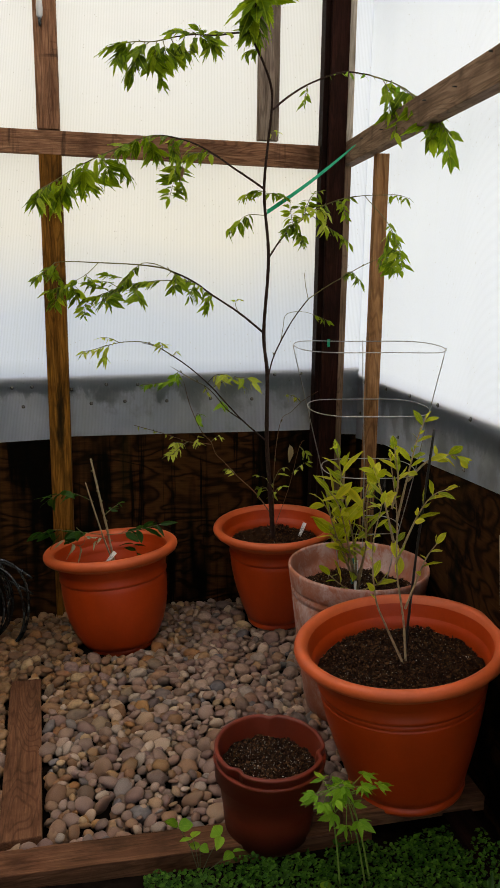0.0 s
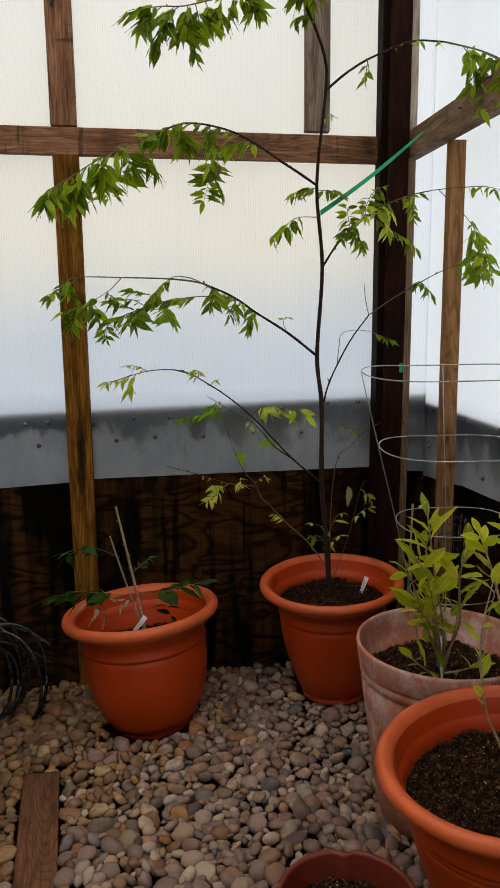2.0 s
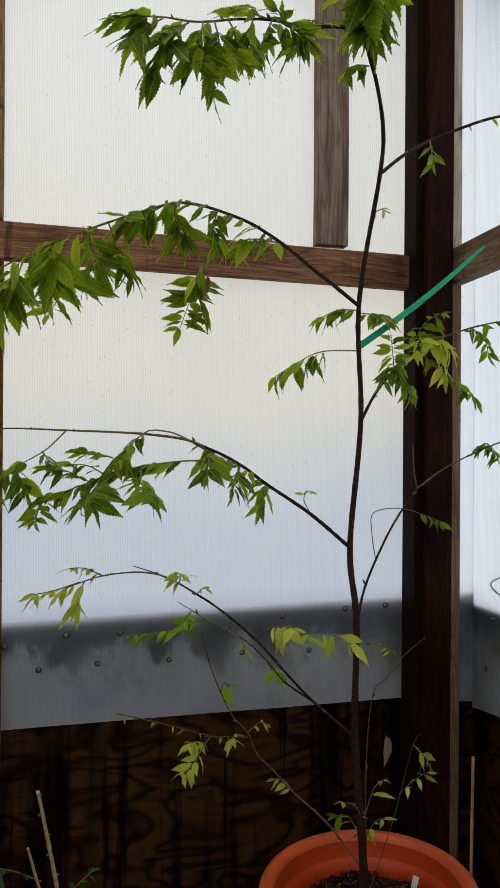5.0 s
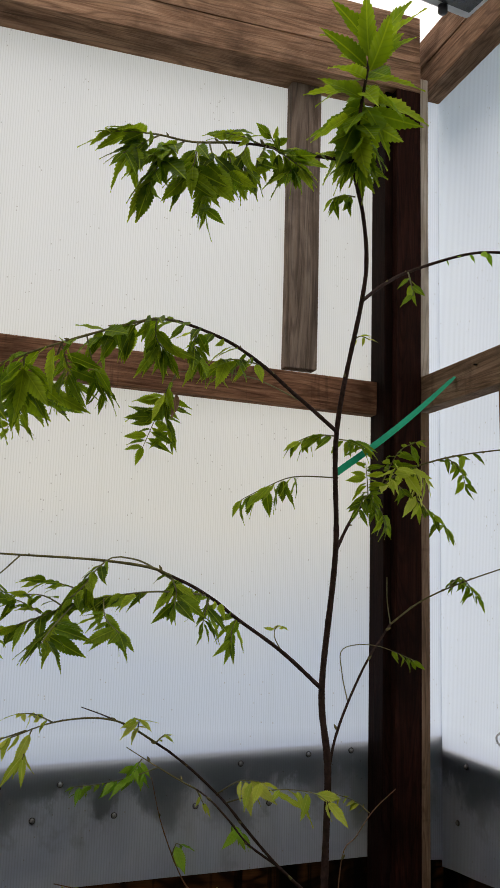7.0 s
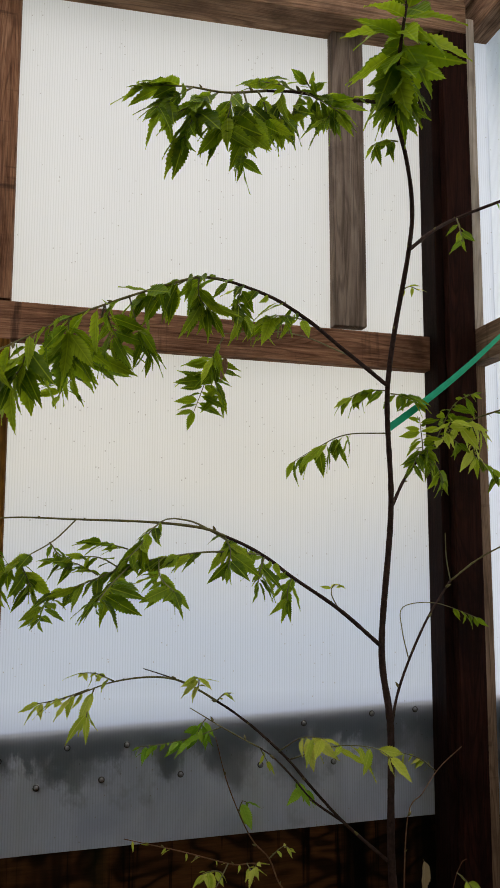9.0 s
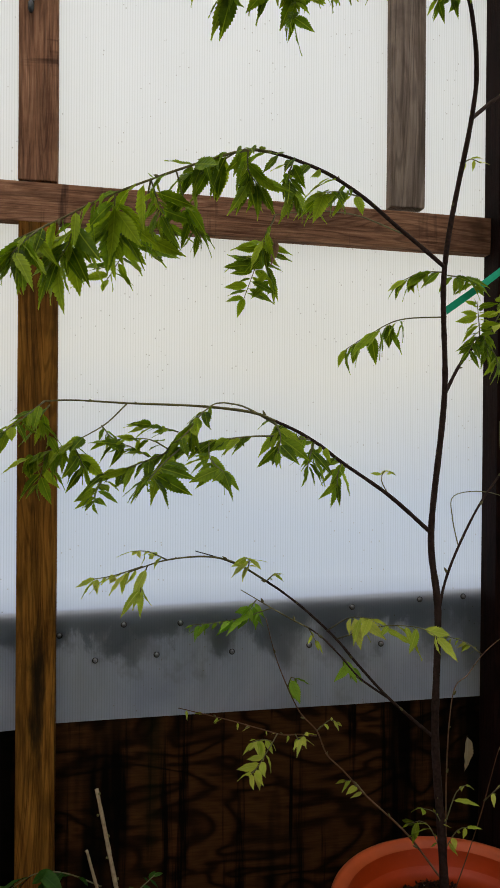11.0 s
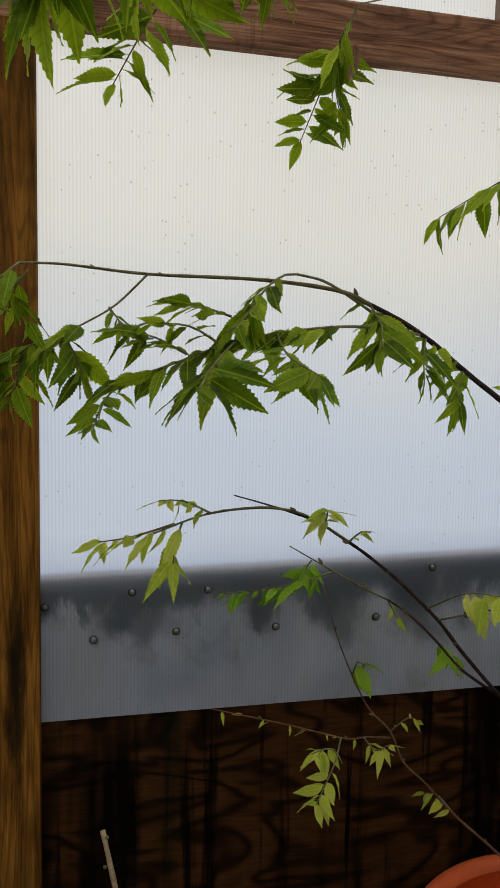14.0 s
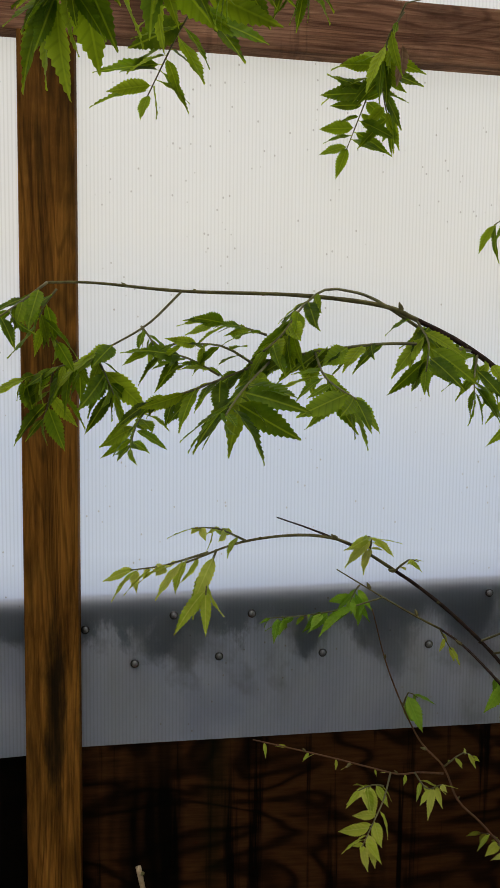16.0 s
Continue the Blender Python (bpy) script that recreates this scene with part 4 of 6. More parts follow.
def nursery_pot(m, R, H, Rb):
    """Two thin nursery pots nested in each other; the inner one has finger notches."""
    pot = empty("nursery_pot", m, "small brown-red plastic nursery pot filled with potting mix", "plant pot")
    def shell(r1, r0, h, z0, notch):
        prof = [(r0 * 0.9, z0), (r0, z0 + 0.004), (r0 + (r1 * 0.9 - r0) * 0.5, z0 + h * 0.4), (r1 * 0.905, z0 + h * 0.74), (r1 * 0.97, z0 + h * 0.755), (r1 * 0.975, z0 + h * 0.955), (r1, z0 + h * 0.965),
                (r1, z0 + h * 0.995), (r1 * 0.985, z0 + h), (r1 * 0.93, z0 + h), (r1 * 0.92, z0 + h * 0.97), (r1 * 0.88, z0 + h * 0.74), (r0 * 0.9, z0 + 0.02)]
        bm = lathe_bm(prof, 96)
        if notch:
            for v in bm.verts:
                a = math.atan2(v.co.y, v.co.x)
                for c in (math.radians(62), math.radians(205), math.radians(322)):
                    off = abs((a - c + math.pi) % (2 * math.pi) - math.pi)
                    if off < 0.2 and v.co.z > z0 + h * 0.5:
                        k = 1 - 0.09 * (0.5 + 0.5 * math.cos(off / 0.2 * math.pi))
                        v.co.x *= k
                        v.co.y *= k
        return bm
    part("outer_pot", shell(R, Rb, H * 0.9, 0, False), NURSERY, pot, smooth=True)
    part("inner_pot", shell(R * 0.985, Rb * 0.97, H * 0.9, H * 0.1, True), NURSERY, pot, smooth=True)
    soil_disc(pot, R * 0.855, H * 0.75, SOIL_MIX, 17, 0.008, 800)
    return pot


nursery_pot(pose(0.668, -1.59, 0.0, 2, -1, 20), 0.153, 0.257, 0.118)


# ---- the young tree ----
tree = empty("young_tree", pose(0.87, -0.27, 0.36), "slender young tree with arching branches and drooping serrated leaves", "tree")
INV = tree.matrix_world.inverted()
rng = random.Random(4)
tree_leaves = []


def local(points):
    return [INV @ Vector(p) for p in points]


bm = lathe_bm([(0.0005, 0.0), (0.0026, 0.003), (0.0022, 0.007), (0.0005, 0.0115)], 6)
BUD = bpy.data.meshes.new("bud")
bm.to_mesh(BUD)
bm.free()
BUD.materials.append(BARK_OLIVE)


def limb(points, r0, r1, name="branch", mat=BARK, leaves=()):
    if mat is BARK and name == "branch" and len(points) > 5:
        k = len(points) // 2
        rm = r0 + (r1 - r0) * k / (len(points) - 1)
        tube(name, local(points[:k + 1]), r0, rm, BARK, tree, rough=0.15)
        tube("branch_tip", local(points[k:]), rm, r1, BARK_OLIVE, tree, rough=0.15)
    else:
        tube(name, local(points), r0, r1, mat, tree, rough=0.15)
    if len(points) > 5:
        line = smooth_line(points, 0.02)
        for k in range(4, len(line) - 2, 4):
            out = Vector((rng.uniform(-1, 1), rng.uniform(-1, 0.2), rng.uniform(-0.4, 1))).normalized()
            tan = (line[k + 1] - line[k]).normalized()
            z = (out * 0.8 + tan).normalized()
            x = z.orthogonal().normalized()
            m = Matrix((x, z.cross(x), z)).transposed().to_4x4()
            m.translation = INV @ line[k]
            ob = new("bud", BUD)
            ob.parent = tree
            ob.matrix_local = m @ Matrix.Scale(rng.uniform(0.6, 1.3), 4)
    for count, lo, hi, size, droop, young in leaves:
        leaves_along(tree_leaves, points, int(count * 1.4), size * 0.7, rng, (TREE_LEAVES, YOUNG_LEAVES, FRESH_LEAVES)[young], droop * 1.1, lo, hi)


def twig(points, count, size, droop=0.8, young=0, r=0.0016, lo=0.15, tipward=0.5, spread=0.7, plane=None):
    tube("twig", local(points), r, r * 0.5, BARK_GREEN, tree, sides=6)
    leaves_along(tree_leaves, points, int(count * (1.1 if young else 1.55) + 0.5), size * (0.76 if young else 0.7), rng, (TREE_LEAVES, YOUNG_LEAVES, FRESH_LEAVES)[young], droop * (1.0 if young else 0.8), lo, 1.0, tipward, spread, plane, True)


limb([(0.872, -0.27, 0.36), (0.85, -0.285, 0.6), (0.832, -0.287, 0.825), (0.825, -0.312, 1.1), (0.808, -0.312, 1.272), (0.815, -0.36, 1.566), (0.784, -0.429, 1.819),
      (0.793, -0.527, 2.074), (0.782, -0.57, 2.15), (0.745, -0.63, 2.21), (0.706, -0.675, 2.268), (0.71, -0.676, 2.35), (0.738, -0.676, 2.53)], 0.0102, 0.003, "trunk")
# leading shoot
for k in range(48):
    t = k / 47
    p = Vector((0.706 + 0.034 * t, -0.676, 2.29 + 0.24 * t))
    a = k * 2.4
    d = Vector((math.cos(a), math.sin(a) * 0.8, 1.7 * t ** 3 - 0.9 * (1 - t) - 0.25 + rng.gauss(0, 0.3)))
    meshes = BROAD_LEAVES if t > 0.4 else TREE_BROAD
    tree_leaves.append((meshes[k % 5], leaf_pose(p, d, rng.uniform(0.07, 0.1) + 0.035 * min(1.0, 2 * t), rng)))
for reach, drop, size in ((-1.0, -0.75, 0.085), (-0.45, -1.0, 0.06), (0.08, -1.0, 0.055), (0.95, -0.45, 0.075), (-1.0, -0.05, 0.075), (-0.9, -0.5, 0.06)):
    tree_leaves.append((TREE_BROAD[2], leaf_pose(Vector((0.703, -0.678, 2.292)), (reach, -0.25, drop), size, rng, loose=0.3)))
for foot, d in (((0.69, -0.69, 2.37), (-1.0, -0.1, -0.75)), ((0.7, -0.69, 2.36), (-0.45, -0.2, -1.0)), ((0.7, -0.69, 2.35), (0.05, -0.3, -1.0))):
    tree_leaves.append((TREE_LEAVES[2], leaf_pose(Vector(foot), d, 0.115, rng, loose=0.4)))
twig([(0.731, -0.625, 2.245), (0.707, -0.62, 2.247), (0.681, -0.615, 2.235)], 7, 0.062, 0.9)
twig([(0.79, -0.5, 2.0), (0.81, -0.49, 2.012), (0.83, -0.49, 2.005)], 4, 0.03, 0.3, 1)
# upper left branch
limb([(0.704, -0.675, 2.286), (0.647, -0.69, 2.278), (0.578, -0.705, 2.263), (0.511, -0.72, 2.259), (0.448, -0.735, 2.245), (0.377, -0.75, 2.224), (0.315, -0.765, 2.217), (0.255, -0.78, 2.203)], 0.0035, 0.0012)
twig([(0.315, -0.765, 2.217), (0.272, -0.782, 2.204), (0.232, -0.8, 2.186)], 7, 0.1, 0.12, tipward=0.9, spread=0.5)
twig([(0.319, -0.765, 2.216), (0.286, -0.782, 2.185), (0.258, -0.8, 2.155)], 7, 0.085, 0.25, tipward=0.9, spread=0.5)
twig([(0.351, -0.75, 2.222), (0.324, -0.765, 2.173), (0.305, -0.78, 2.121)], 12, 0.1, 0.3, tipward=0.7, spread=0.8)
twig([(0.363, -0.75, 2.221), (0.329, -0.76, 2.196), (0.301, -0.77, 2.172)], 9, 0.09, 0.3, tipward=0.7, spread=0.7)
twig([(0.387, -0.75, 2.226), (0.381, -0.755, 2.186), (0.367, -0.76, 2.148)], 12, 0.095, 0.45, tipward=0.6, spread=0.8)
twig([(0.407, -0.745, 2.232), (0.415, -0.752, 2.187), (0.404, -0.76, 2.123)], 12, 0.08, 0.45, tipward=0.6, spread=0.7)
twig([(0.432, -0.74, 2.24), (0.445, -0.745, 2.209), (0.439, -0.75, 2.171)], 11, 0.085, 0.5, tipward=0.6, spread=0.7)
twig([(0.477, -0.735, 2.247), (0.467, -0.738, 2.216), (0.474, -0.74, 2.191)], 9, 0.075, 0.5, tipward=0.6, spread=0.7)
twig([(0.516, -0.72, 2.26), (0.499, -0.728, 2.226), (0.492, -0.735, 2.196)], 10, 0.075, 0.4, tipward=0.6, spread=0.8)
twig([(0.521, -0.72, 2.26), (0.555, -0.725, 2.243), (0.579, -0.73, 2.225)], 10, 0.075, 0.35, tipward=0.7, spread=0.8)
twig([(0.506, -0.72, 2.26), (0.469, -0.73, 2.263), (0.432, -0.74, 2.257)], 7, 0.075, 0.15, tipward=0.8, spread=0.6)
twig([(0.543, -0.715, 2.259), (0.526, -0.722, 2.273), (0.519, -0.73, 2.278)], 6, 0.06, 0.2, tipward=0.7, spread=0.8)
twig([(0.406, -0.76, 2.133), (0.402, -0.76, 2.114), (0.4, -0.76, 2.097)], 4, 0.075, 0.3, r=0.001, lo=0.6)
twig([(0.59, -0.7, 2.267), (0.574, -0.71, 2.239), (0.557, -0.72, 2.215)], 7, 0.075, 0.5)
twig([(0.636, -0.69, 2.277), (0.611, -0.7, 2.275), (0.584, -0.71, 2.273)], 5, 0.07, 0.3)
# upper right branch
limb([(0.793, -0.527, 2.074), (0.86, -0.5, 2.13), (0.945, -0.46, 2.185), (1.04, -0.55, 2.205), (1.11, -0.64, 2.18), (1.185, -0.72, 2.136), (1.215, -0.85, 2.07), (1.225, -1.025, 1.975), (1.225, -1.18, 1.9)], 0.004, 0.0012,
     leaves=[(12, 0.25, 0.6, 0.042, 0.4, 2), (18, 0.62, 1.0, 0.085, 0.9, 0)])
twig([(1.17, -0.71, 2.14), (1.19, -0.76, 2.05), (1.165, -0.8, 1.965)], 12, 0.085, 0.8)
twig([(1.21, -0.83, 2.08), (1.22, -0.95, 2.0), (1.21, -1.05, 1.91)], 14, 0.105, 0.9)
twig([(1.19, -0.74, 2.125), (1.215, -0.86, 2.06), (1.225, -0.96, 1.99)], 16, 0.115, 0.9)
twig([(1.222, -0.98, 2.0), (1.225, -1.1, 1.93), (1.215, -1.2, 1.84)], 10, 0.09, 1.0)
twig([(1.15, -0.68, 2.16), (1.16, -0.74, 2.1), (1.15, -0.78, 2.03)], 9, 0.09, 0.9)
twig([(0.93, -0.47, 2.175), (0.92, -0.5, 2.14), (0.91, -0.53, 2.1)], 5, 0.055, 0.9)
# second left branch, arching over the rail
limb([(0.784, -0.429, 1.816), (0.72, -0.453, 1.852), (0.663, -0.476, 1.882), (0.597, -0.5, 1.92), (0.522, -0.524, 1.953), (0.451, -0.548, 1.968), (0.403, -0.571, 1.97), (0.358, -0.595, 1.962), (0.285, -0.619, 1.931),
      (0.189, -0.643, 1.885), (0.109, -0.663, 1.842), (0.055, -0.69, 1.803), (0.0, -0.71, 1.768)], 0.0045, 0.0012,
     leaves=[(9, 0.28, 0.5, 0.075, 0.6, 0), (8, 0.5, 0.66, 0.08, 0.6, 0), (14, 0.7, 1.0, 0.09, 0.8, 0)])
twig([(0.588, -0.503, 1.923), (0.533, -0.515, 1.926), (0.49, -0.52, 1.915)], 14, 0.085, 0.6)
twig([(0.448, -0.55, 1.966), (0.44, -0.55, 1.93), (0.463, -0.54, 1.905)], 11, 0.080, 0.6)
twig([(0.339, -0.6, 1.956), (0.3, -0.585, 1.935), (0.251, -0.57, 1.921)], 12, 0.089, 0.6)
twig([(0.36, -0.594, 1.962), (0.363, -0.575, 1.935), (0.387, -0.55, 1.915)], 11, 0.085, 0.6)
twig([(0.194, -0.642, 1.887), (0.18, -0.5, 1.843), (0.15, -0.4, 1.818), (0.118, -0.3, 1.789)], 15, 0.1, 0.2, lo=0.35, tipward=0.3, spread=1.0, plane=0.15)
twig([(0.075, -0.68, 1.815), (0.067, -0.66, 1.774), (0.043, -0.66, 1.739)], 15, 0.103, 0.7)
twig([(0.04, -0.7, 1.793), (0.015, -0.72, 1.768), (-0.01, -0.74, 1.735)], 14, 0.100, 0.8)
twig([(0.235, -0.63, 1.91), (0.261, -0.54, 1.87), (0.286, -0.5, 1.837)], 12, 0.080, 0.7, lo=0.4)
twig([(0.137, -0.655, 1.856), (0.136, -0.62, 1.823), (0.132, -0.6, 1.794)], 15, 0.103, 0.7)
twig([(0.194, -0.642, 1.888), (0.212, -0.56, 1.865), (0.217, -0.5, 1.844)], 14, 0.091, 0.7)
# thin shoot that hangs in front of the sheet
limb([(0.69, -0.463, 1.867), (0.62, -0.36, 1.93), (0.55, -0.27, 1.96), (0.48, -0.212, 1.964)], 0.0018, 0.001, "twig", BARK_GREEN)
twig([(0.48, -0.212, 1.964), (0.469, -0.151, 1.924), (0.455, -0.091, 1.868), (0.437, -0.042, 1.806)], 12, 0.09, 0.05, lo=0.35, tipward=0.2, spread=1.0, plane=0.1)
twig([(0.469, -0.151, 1.924), (0.474, -0.12, 1.88), (0.503, -0.07, 1.828)], 7, 0.085, 0.5, lo=0.2)
twig([(0.48, -0.205, 1.955), (0.464, -0.185, 1.93), (0.46, -0.165, 1.9)], 5, 0.09, 0.7)
# twigs by the strap
twig([(0.801, -0.4, 1.722), (0.745, -0.277, 1.732), (0.718, -0.153, 1.716), (0.69, -0.05, 1.692)], 11, 0.086, 1.0, lo=0.3, tipward=0.4, spread=0.6)
twig([(0.791, -0.42, 1.808), (0.749, -0.39, 1.812), (0.716, -0.36, 1.797)], 9, 0.07, 0.7)
twig([(0.794, -0.42, 1.802), (0.841, -0.4, 1.802), (0.876, -0.38, 1.792)], 9, 0.068, 0.7)
# right branch below the strap
limb([(0.815, -0.36, 1.566), (0.87, -0.32, 1.64), (0.935, -0.29, 1.70), (1.02, -0.28, 1.765), (1.09, -0.38, 1.79), (1.139, -0.52, 1.792), (1.2, -0.64, 1.786)], 0.0038, 0.001,
     leaves=[(8, 0.35, 0.7, 0.06, 0.7, 0)])
twig([(0.92, -0.3, 1.69), (0.909, -0.32, 1.72), (0.899, -0.33, 1.77)], 10, 0.06, 0.6)
twig([(0.943, -0.29, 1.705), (0.904, -0.315, 1.691), (0.875, -0.34, 1.655)], 9, 0.06, 0.8)
twig([(0.955, -0.29, 1.72), (0.983, -0.33, 1.8), (1.022, -0.36, 1.825)], 11, 0.065, 0.6)
twig([(0.986, -0.285, 1.74), (1.053, -0.27, 1.7), (1.121, -0.25, 1.663), (1.165, -0.24, 1.63)], 15, 0.07, 0.6)
twig([(0.931, -0.3, 1.71), (0.919, -0.325, 1.69), (0.922, -0.34, 1.65)], 9, 0.06, 0.8)
twig([(0.95, -0.29, 1.71), (0.96, -0.34, 1.74), (0.95, -0.38, 1.76)], 9, 0.07, 0.5, 1)
twig([(0.99, -0.285, 1.745), (1.02, -0.32, 1.76), (1.05, -0.34, 1.74)], 10, 0.07, 0.6, 1)
twig([(0.93, -0.29, 1.7), (0.95, -0.31, 1.66), (0.96, -0.32, 1.62)], 10, 0.065, 0.7, 0)
twig([(1.02, -0.28, 1.765), (1.04, -0.3, 1.72), (1.05, -0.3, 1.68)], 8, 0.065, 0.7, 1)
twig([(1.21, -0.73, 1.61), (1.2, -0.77, 1.57), (1.18, -0.8, 1.53)], 9, 0.075, 0.7, 0)
twig([(1.08, -0.37, 1.79), (1.1, -0.4, 1.76), (1.1, -0.42, 1.72)], 6, 0.055, 0.8)
twig([(1.19, -0.62, 1.787), (1.22, -0.7, 1.78), (1.235, -0.79, 1.76)], 6, 0.05, 0.9)
twig([(1.145, -0.53, 1.79), (1.2, -0.65, 1.69), (1.215, -0.753, 1.596), (1.205, -0.84, 1.519)], 17, 0.07, 0.6, lo=0.4)
twig([(1.205, -0.66, 1.668), (1.19, -0.705, 1.616), (1.171, -0.75, 1.538)], 10, 0.065, 0.7)
# lower right branch
limb([(0.831, -0.3, 1.093), (0.849, -0.292, 1.162), (0.883, -0.283, 1.237), (0.934, -0.275, 1.327), (0.995, -0.267, 1.407), (1.065, -0.268, 1.455), (1.12, -0.32, 1.495), (1.168, -0.45, 1.54), (1.215, -0.58, 1.575)], 0.0034, 0.001)
twig([(1.12, -0.32, 1.5), (1.161, -0.3, 1.519), (1.186, -0.3, 1.497), (1.205, -0.3, 1.474)], 12, 0.062, 0.7)
twig([(1.2, -0.54, 1.565), (1.215, -0.64, 1.57), (1.22, -0.72, 1.53)], 10, 0.065, 0.8)
twig([(0.883, -0.283, 1.237), (0.905, -0.2, 1.29), (0.925, -0.16, 1.34), (1.0, -0.18, 1.35), (1.1, -0.195, 1.315)], 7, 0.055, 0.7, lo=0.82)
limb([(0.995, -0.267, 1.407), (0.98, -0.28, 1.46), (0.969, -0.3, 1.514)], 0.0015, 0.001, "twig", BARK_GREEN)
# third left branch
limb([(0.808, -0.312, 1.272), (0.70, -0.35, 1.355), (0.589, -0.38, 1.425), (0.542, -0.387, 1.459), (0.494, -0.395, 1.486), (0.447, -0.402, 1.506), (0.4, -0.41, 1.522), (0.3, -0.4, 1.533), (0.161, -0.37, 1.538), (0.06, -0.42, 1.54), (0.011, -0.45, 1.536)], 0.005, 0.0014,
     leaves=[(16, 0.3, 0.5, 0.075, 1.0, 0)])
twig([(0.447, -0.402, 1.505), (0.453, -0.43, 1.477), (0.444, -0.45, 1.443)], 8, 0.078, 0.7)
twig([(0.53, -0.39, 1.465), (0.511, -0.43, 1.437), (0.5, -0.46, 1.417)], 7, 0.075, 0.8)
twig([(0.589, -0.38, 1.424), (0.575, -0.4, 1.4), (0.57, -0.42, 1.38)], 4, 0.075, 0.8)
twig([(0.52, -0.392, 1.47), (0.442, -0.42, 1.476), (0.383, -0.433, 1.474), (0.312, -0.447, 1.464), (0.258, -0.46, 1.453), (0.212, -0.473, 1.436), (0.168, -0.487, 1.419), (0.12, -0.48, 1.405)], 26, 0.076, 0.5, r=0.0022, lo=0.3, tipward=0.8, spread=0.8)
twig([(0.124, -0.48, 1.405), (0.104, -0.34, 1.37), (0.092, -0.22, 1.331)], 9, 0.065, 0.5, tipward=0.7)
twig([(0.46, -0.385, 1.495), (0.396, -0.4, 1.529), (0.361, -0.41, 1.538), (0.328, -0.42, 1.538), (0.297, -0.44, 1.515), (0.272, -0.46, 1.483), (0.248, -0.48, 1.463)], 14, 0.078, 0.4, r=0.0022, lo=0.62, tipward=0.6, spread=0.85)
twig([(0.254, -0.46, 1.482), (0.22, -0.47, 1.491), (0.187, -0.48, 1.496)], 7, 0.062, 0.25, tipward=0.8)
twig([(0.237, -0.48, 1.449), (0.2, -0.49, 1.468), (0.148, -0.5, 1.469)], 6, 0.06, 0.3)
twig([(0.112, -0.38, 1.494), (0.122, -0.39, 1.481), (0.129, -0.4, 1.467)], 5, 0.055, 0.8)
twig([(0.258, -0.46, 1.452), (0.217, -0.58, 1.424), (0.192, -0.66, 1.401)], 11, 0.085, 0.5, lo=0.3)
twig([(0.312, -0.447, 1.464), (0.304, -0.55, 1.435), (0.319, -0.62, 1.415)], 9, 0.078, 0.6, lo=0.4)
twig([(0.2, -0.475, 1.436), (0.165, -0.46, 1.455), (0.125, -0.45, 1.465)], 8, 0.07, 0.4)
twig([(0.161, -0.37, 1.538), (0.123, -0.37, 1.5), (0.089, -0.37, 1.478), (0.048, -0.37, 1.457), (0.008, -0.37, 1.443), (-0.033, -0.37, 1.428)], 20, 0.078, 0.7, lo=0.45, tipward=0.6)
twig([(0.057, -0.37, 1.46), (0.071, -0.39, 1.433), (0.081, -0.4, 1.41)], 8, 0.08, 0.7)
twig([(0.006, -0.37, 1.443), (-0.003, -0.335, 1.407), (-0.014, -0.32, 1.374)], 7, 0.075, 0.7)
twig([(0.011, -0.45, 1.536), (-0.016, -0.478, 1.509), (-0.053, -0.51, 1.478)], 10, 0.075, 0.5)
twig([(0.02, -0.44, 1.53), (0.0, -0.43, 1.5), (0.02, -0.42, 1.47)], 7, 0.07, 0.7)
limb([(0.70, -0.35, 1.355), (0.69, -0.33, 1.385), (0.7, -0.32, 1.405), (0.725, -0.31, 1.4)], 0.0014, 0.001, "twig", BARK_GREEN, [(4, 0.6, 1, 0.03, 0.3, 1)])
# fourth left branches
limb([(0.824, -0.286, 0.825), (0.732, -0.275, 0.905), (0.657, -0.285, 0.985), (0.601, -0.308, 1.049), (0.533, -0.326, 1.113), (0.477, -0.344, 1.158), (0.44, -0.362, 1.184), (0.396, -0.38, 1.213), (0.355, -0.398, 1.234), (0.302, -0.416, 1.244),
      (0.231, -0.434, 1.24), (0.164, -0.47, 1.225)], 0.0036, 0.0012)
limb([(0.38, -0.386, 1.222), (0.35, -0.25, 1.218), (0.318, -0.13, 1.214)], 0.0018, 0.001, "twig", BARK)
twig([(0.19, -0.455, 1.233), (0.14, -0.44, 1.215), (0.1, -0.42, 1.205)], 9, 0.065, 0.5, 1)
twig([(0.2, -0.45, 1.235), (0.19, -0.46, 1.21), (0.186, -0.48, 1.19)], 4, 0.075, 0.8, 1)
twig([(0.235, -0.435, 1.242), (0.2, -0.45, 1.26), (0.17, -0.46, 1.262)], 6, 0.05, 0.4, 1)
twig([(0.40, -0.378, 1.212), (0.40, -0.39, 1.232), (0.39, -0.41, 1.24)], 8, 0.05, 0.6, 1)
twig([(0.44, -0.362, 1.184), (0.455, -0.37, 1.2), (0.465, -0.38, 1.2)], 4, 0.03, 0.5, 1)
twig([(0.58, -0.315, 1.07), (0.61, -0.38, 1.11), (0.64, -0.44, 1.12)], 8, 0.072, 0.9, 1, lo=0.45)
twig([(0.601, -0.308, 1.049), (0.66, -0.42, 1.1), (0.71, -0.5, 1.115), (0.74, -0.52, 1.1)], 7, 0.08, 0.8, 1, lo=0.5, tipward=0.5, spread=0.9)
limb([(0.732, -0.275, 0.905), (0.667, -0.26, 0.95), (0.633, -0.236, 0.99), (0.6, -0.201, 1.024), (0.575, -0.167, 1.04), (0.549, -0.133, 1.049), (0.501, -0.099, 1.073), (0.47, -0.064, 1.088), (0.438, -0.03, 1.104)], 0.0026, 0.001)
twig([(0.5, -0.1, 1.073), (0.439, -0.077, 1.048), (0.376, -0.06, 1.033), (0.315, -0.05, 1.027)], 16, 0.066, 0.6, 2)
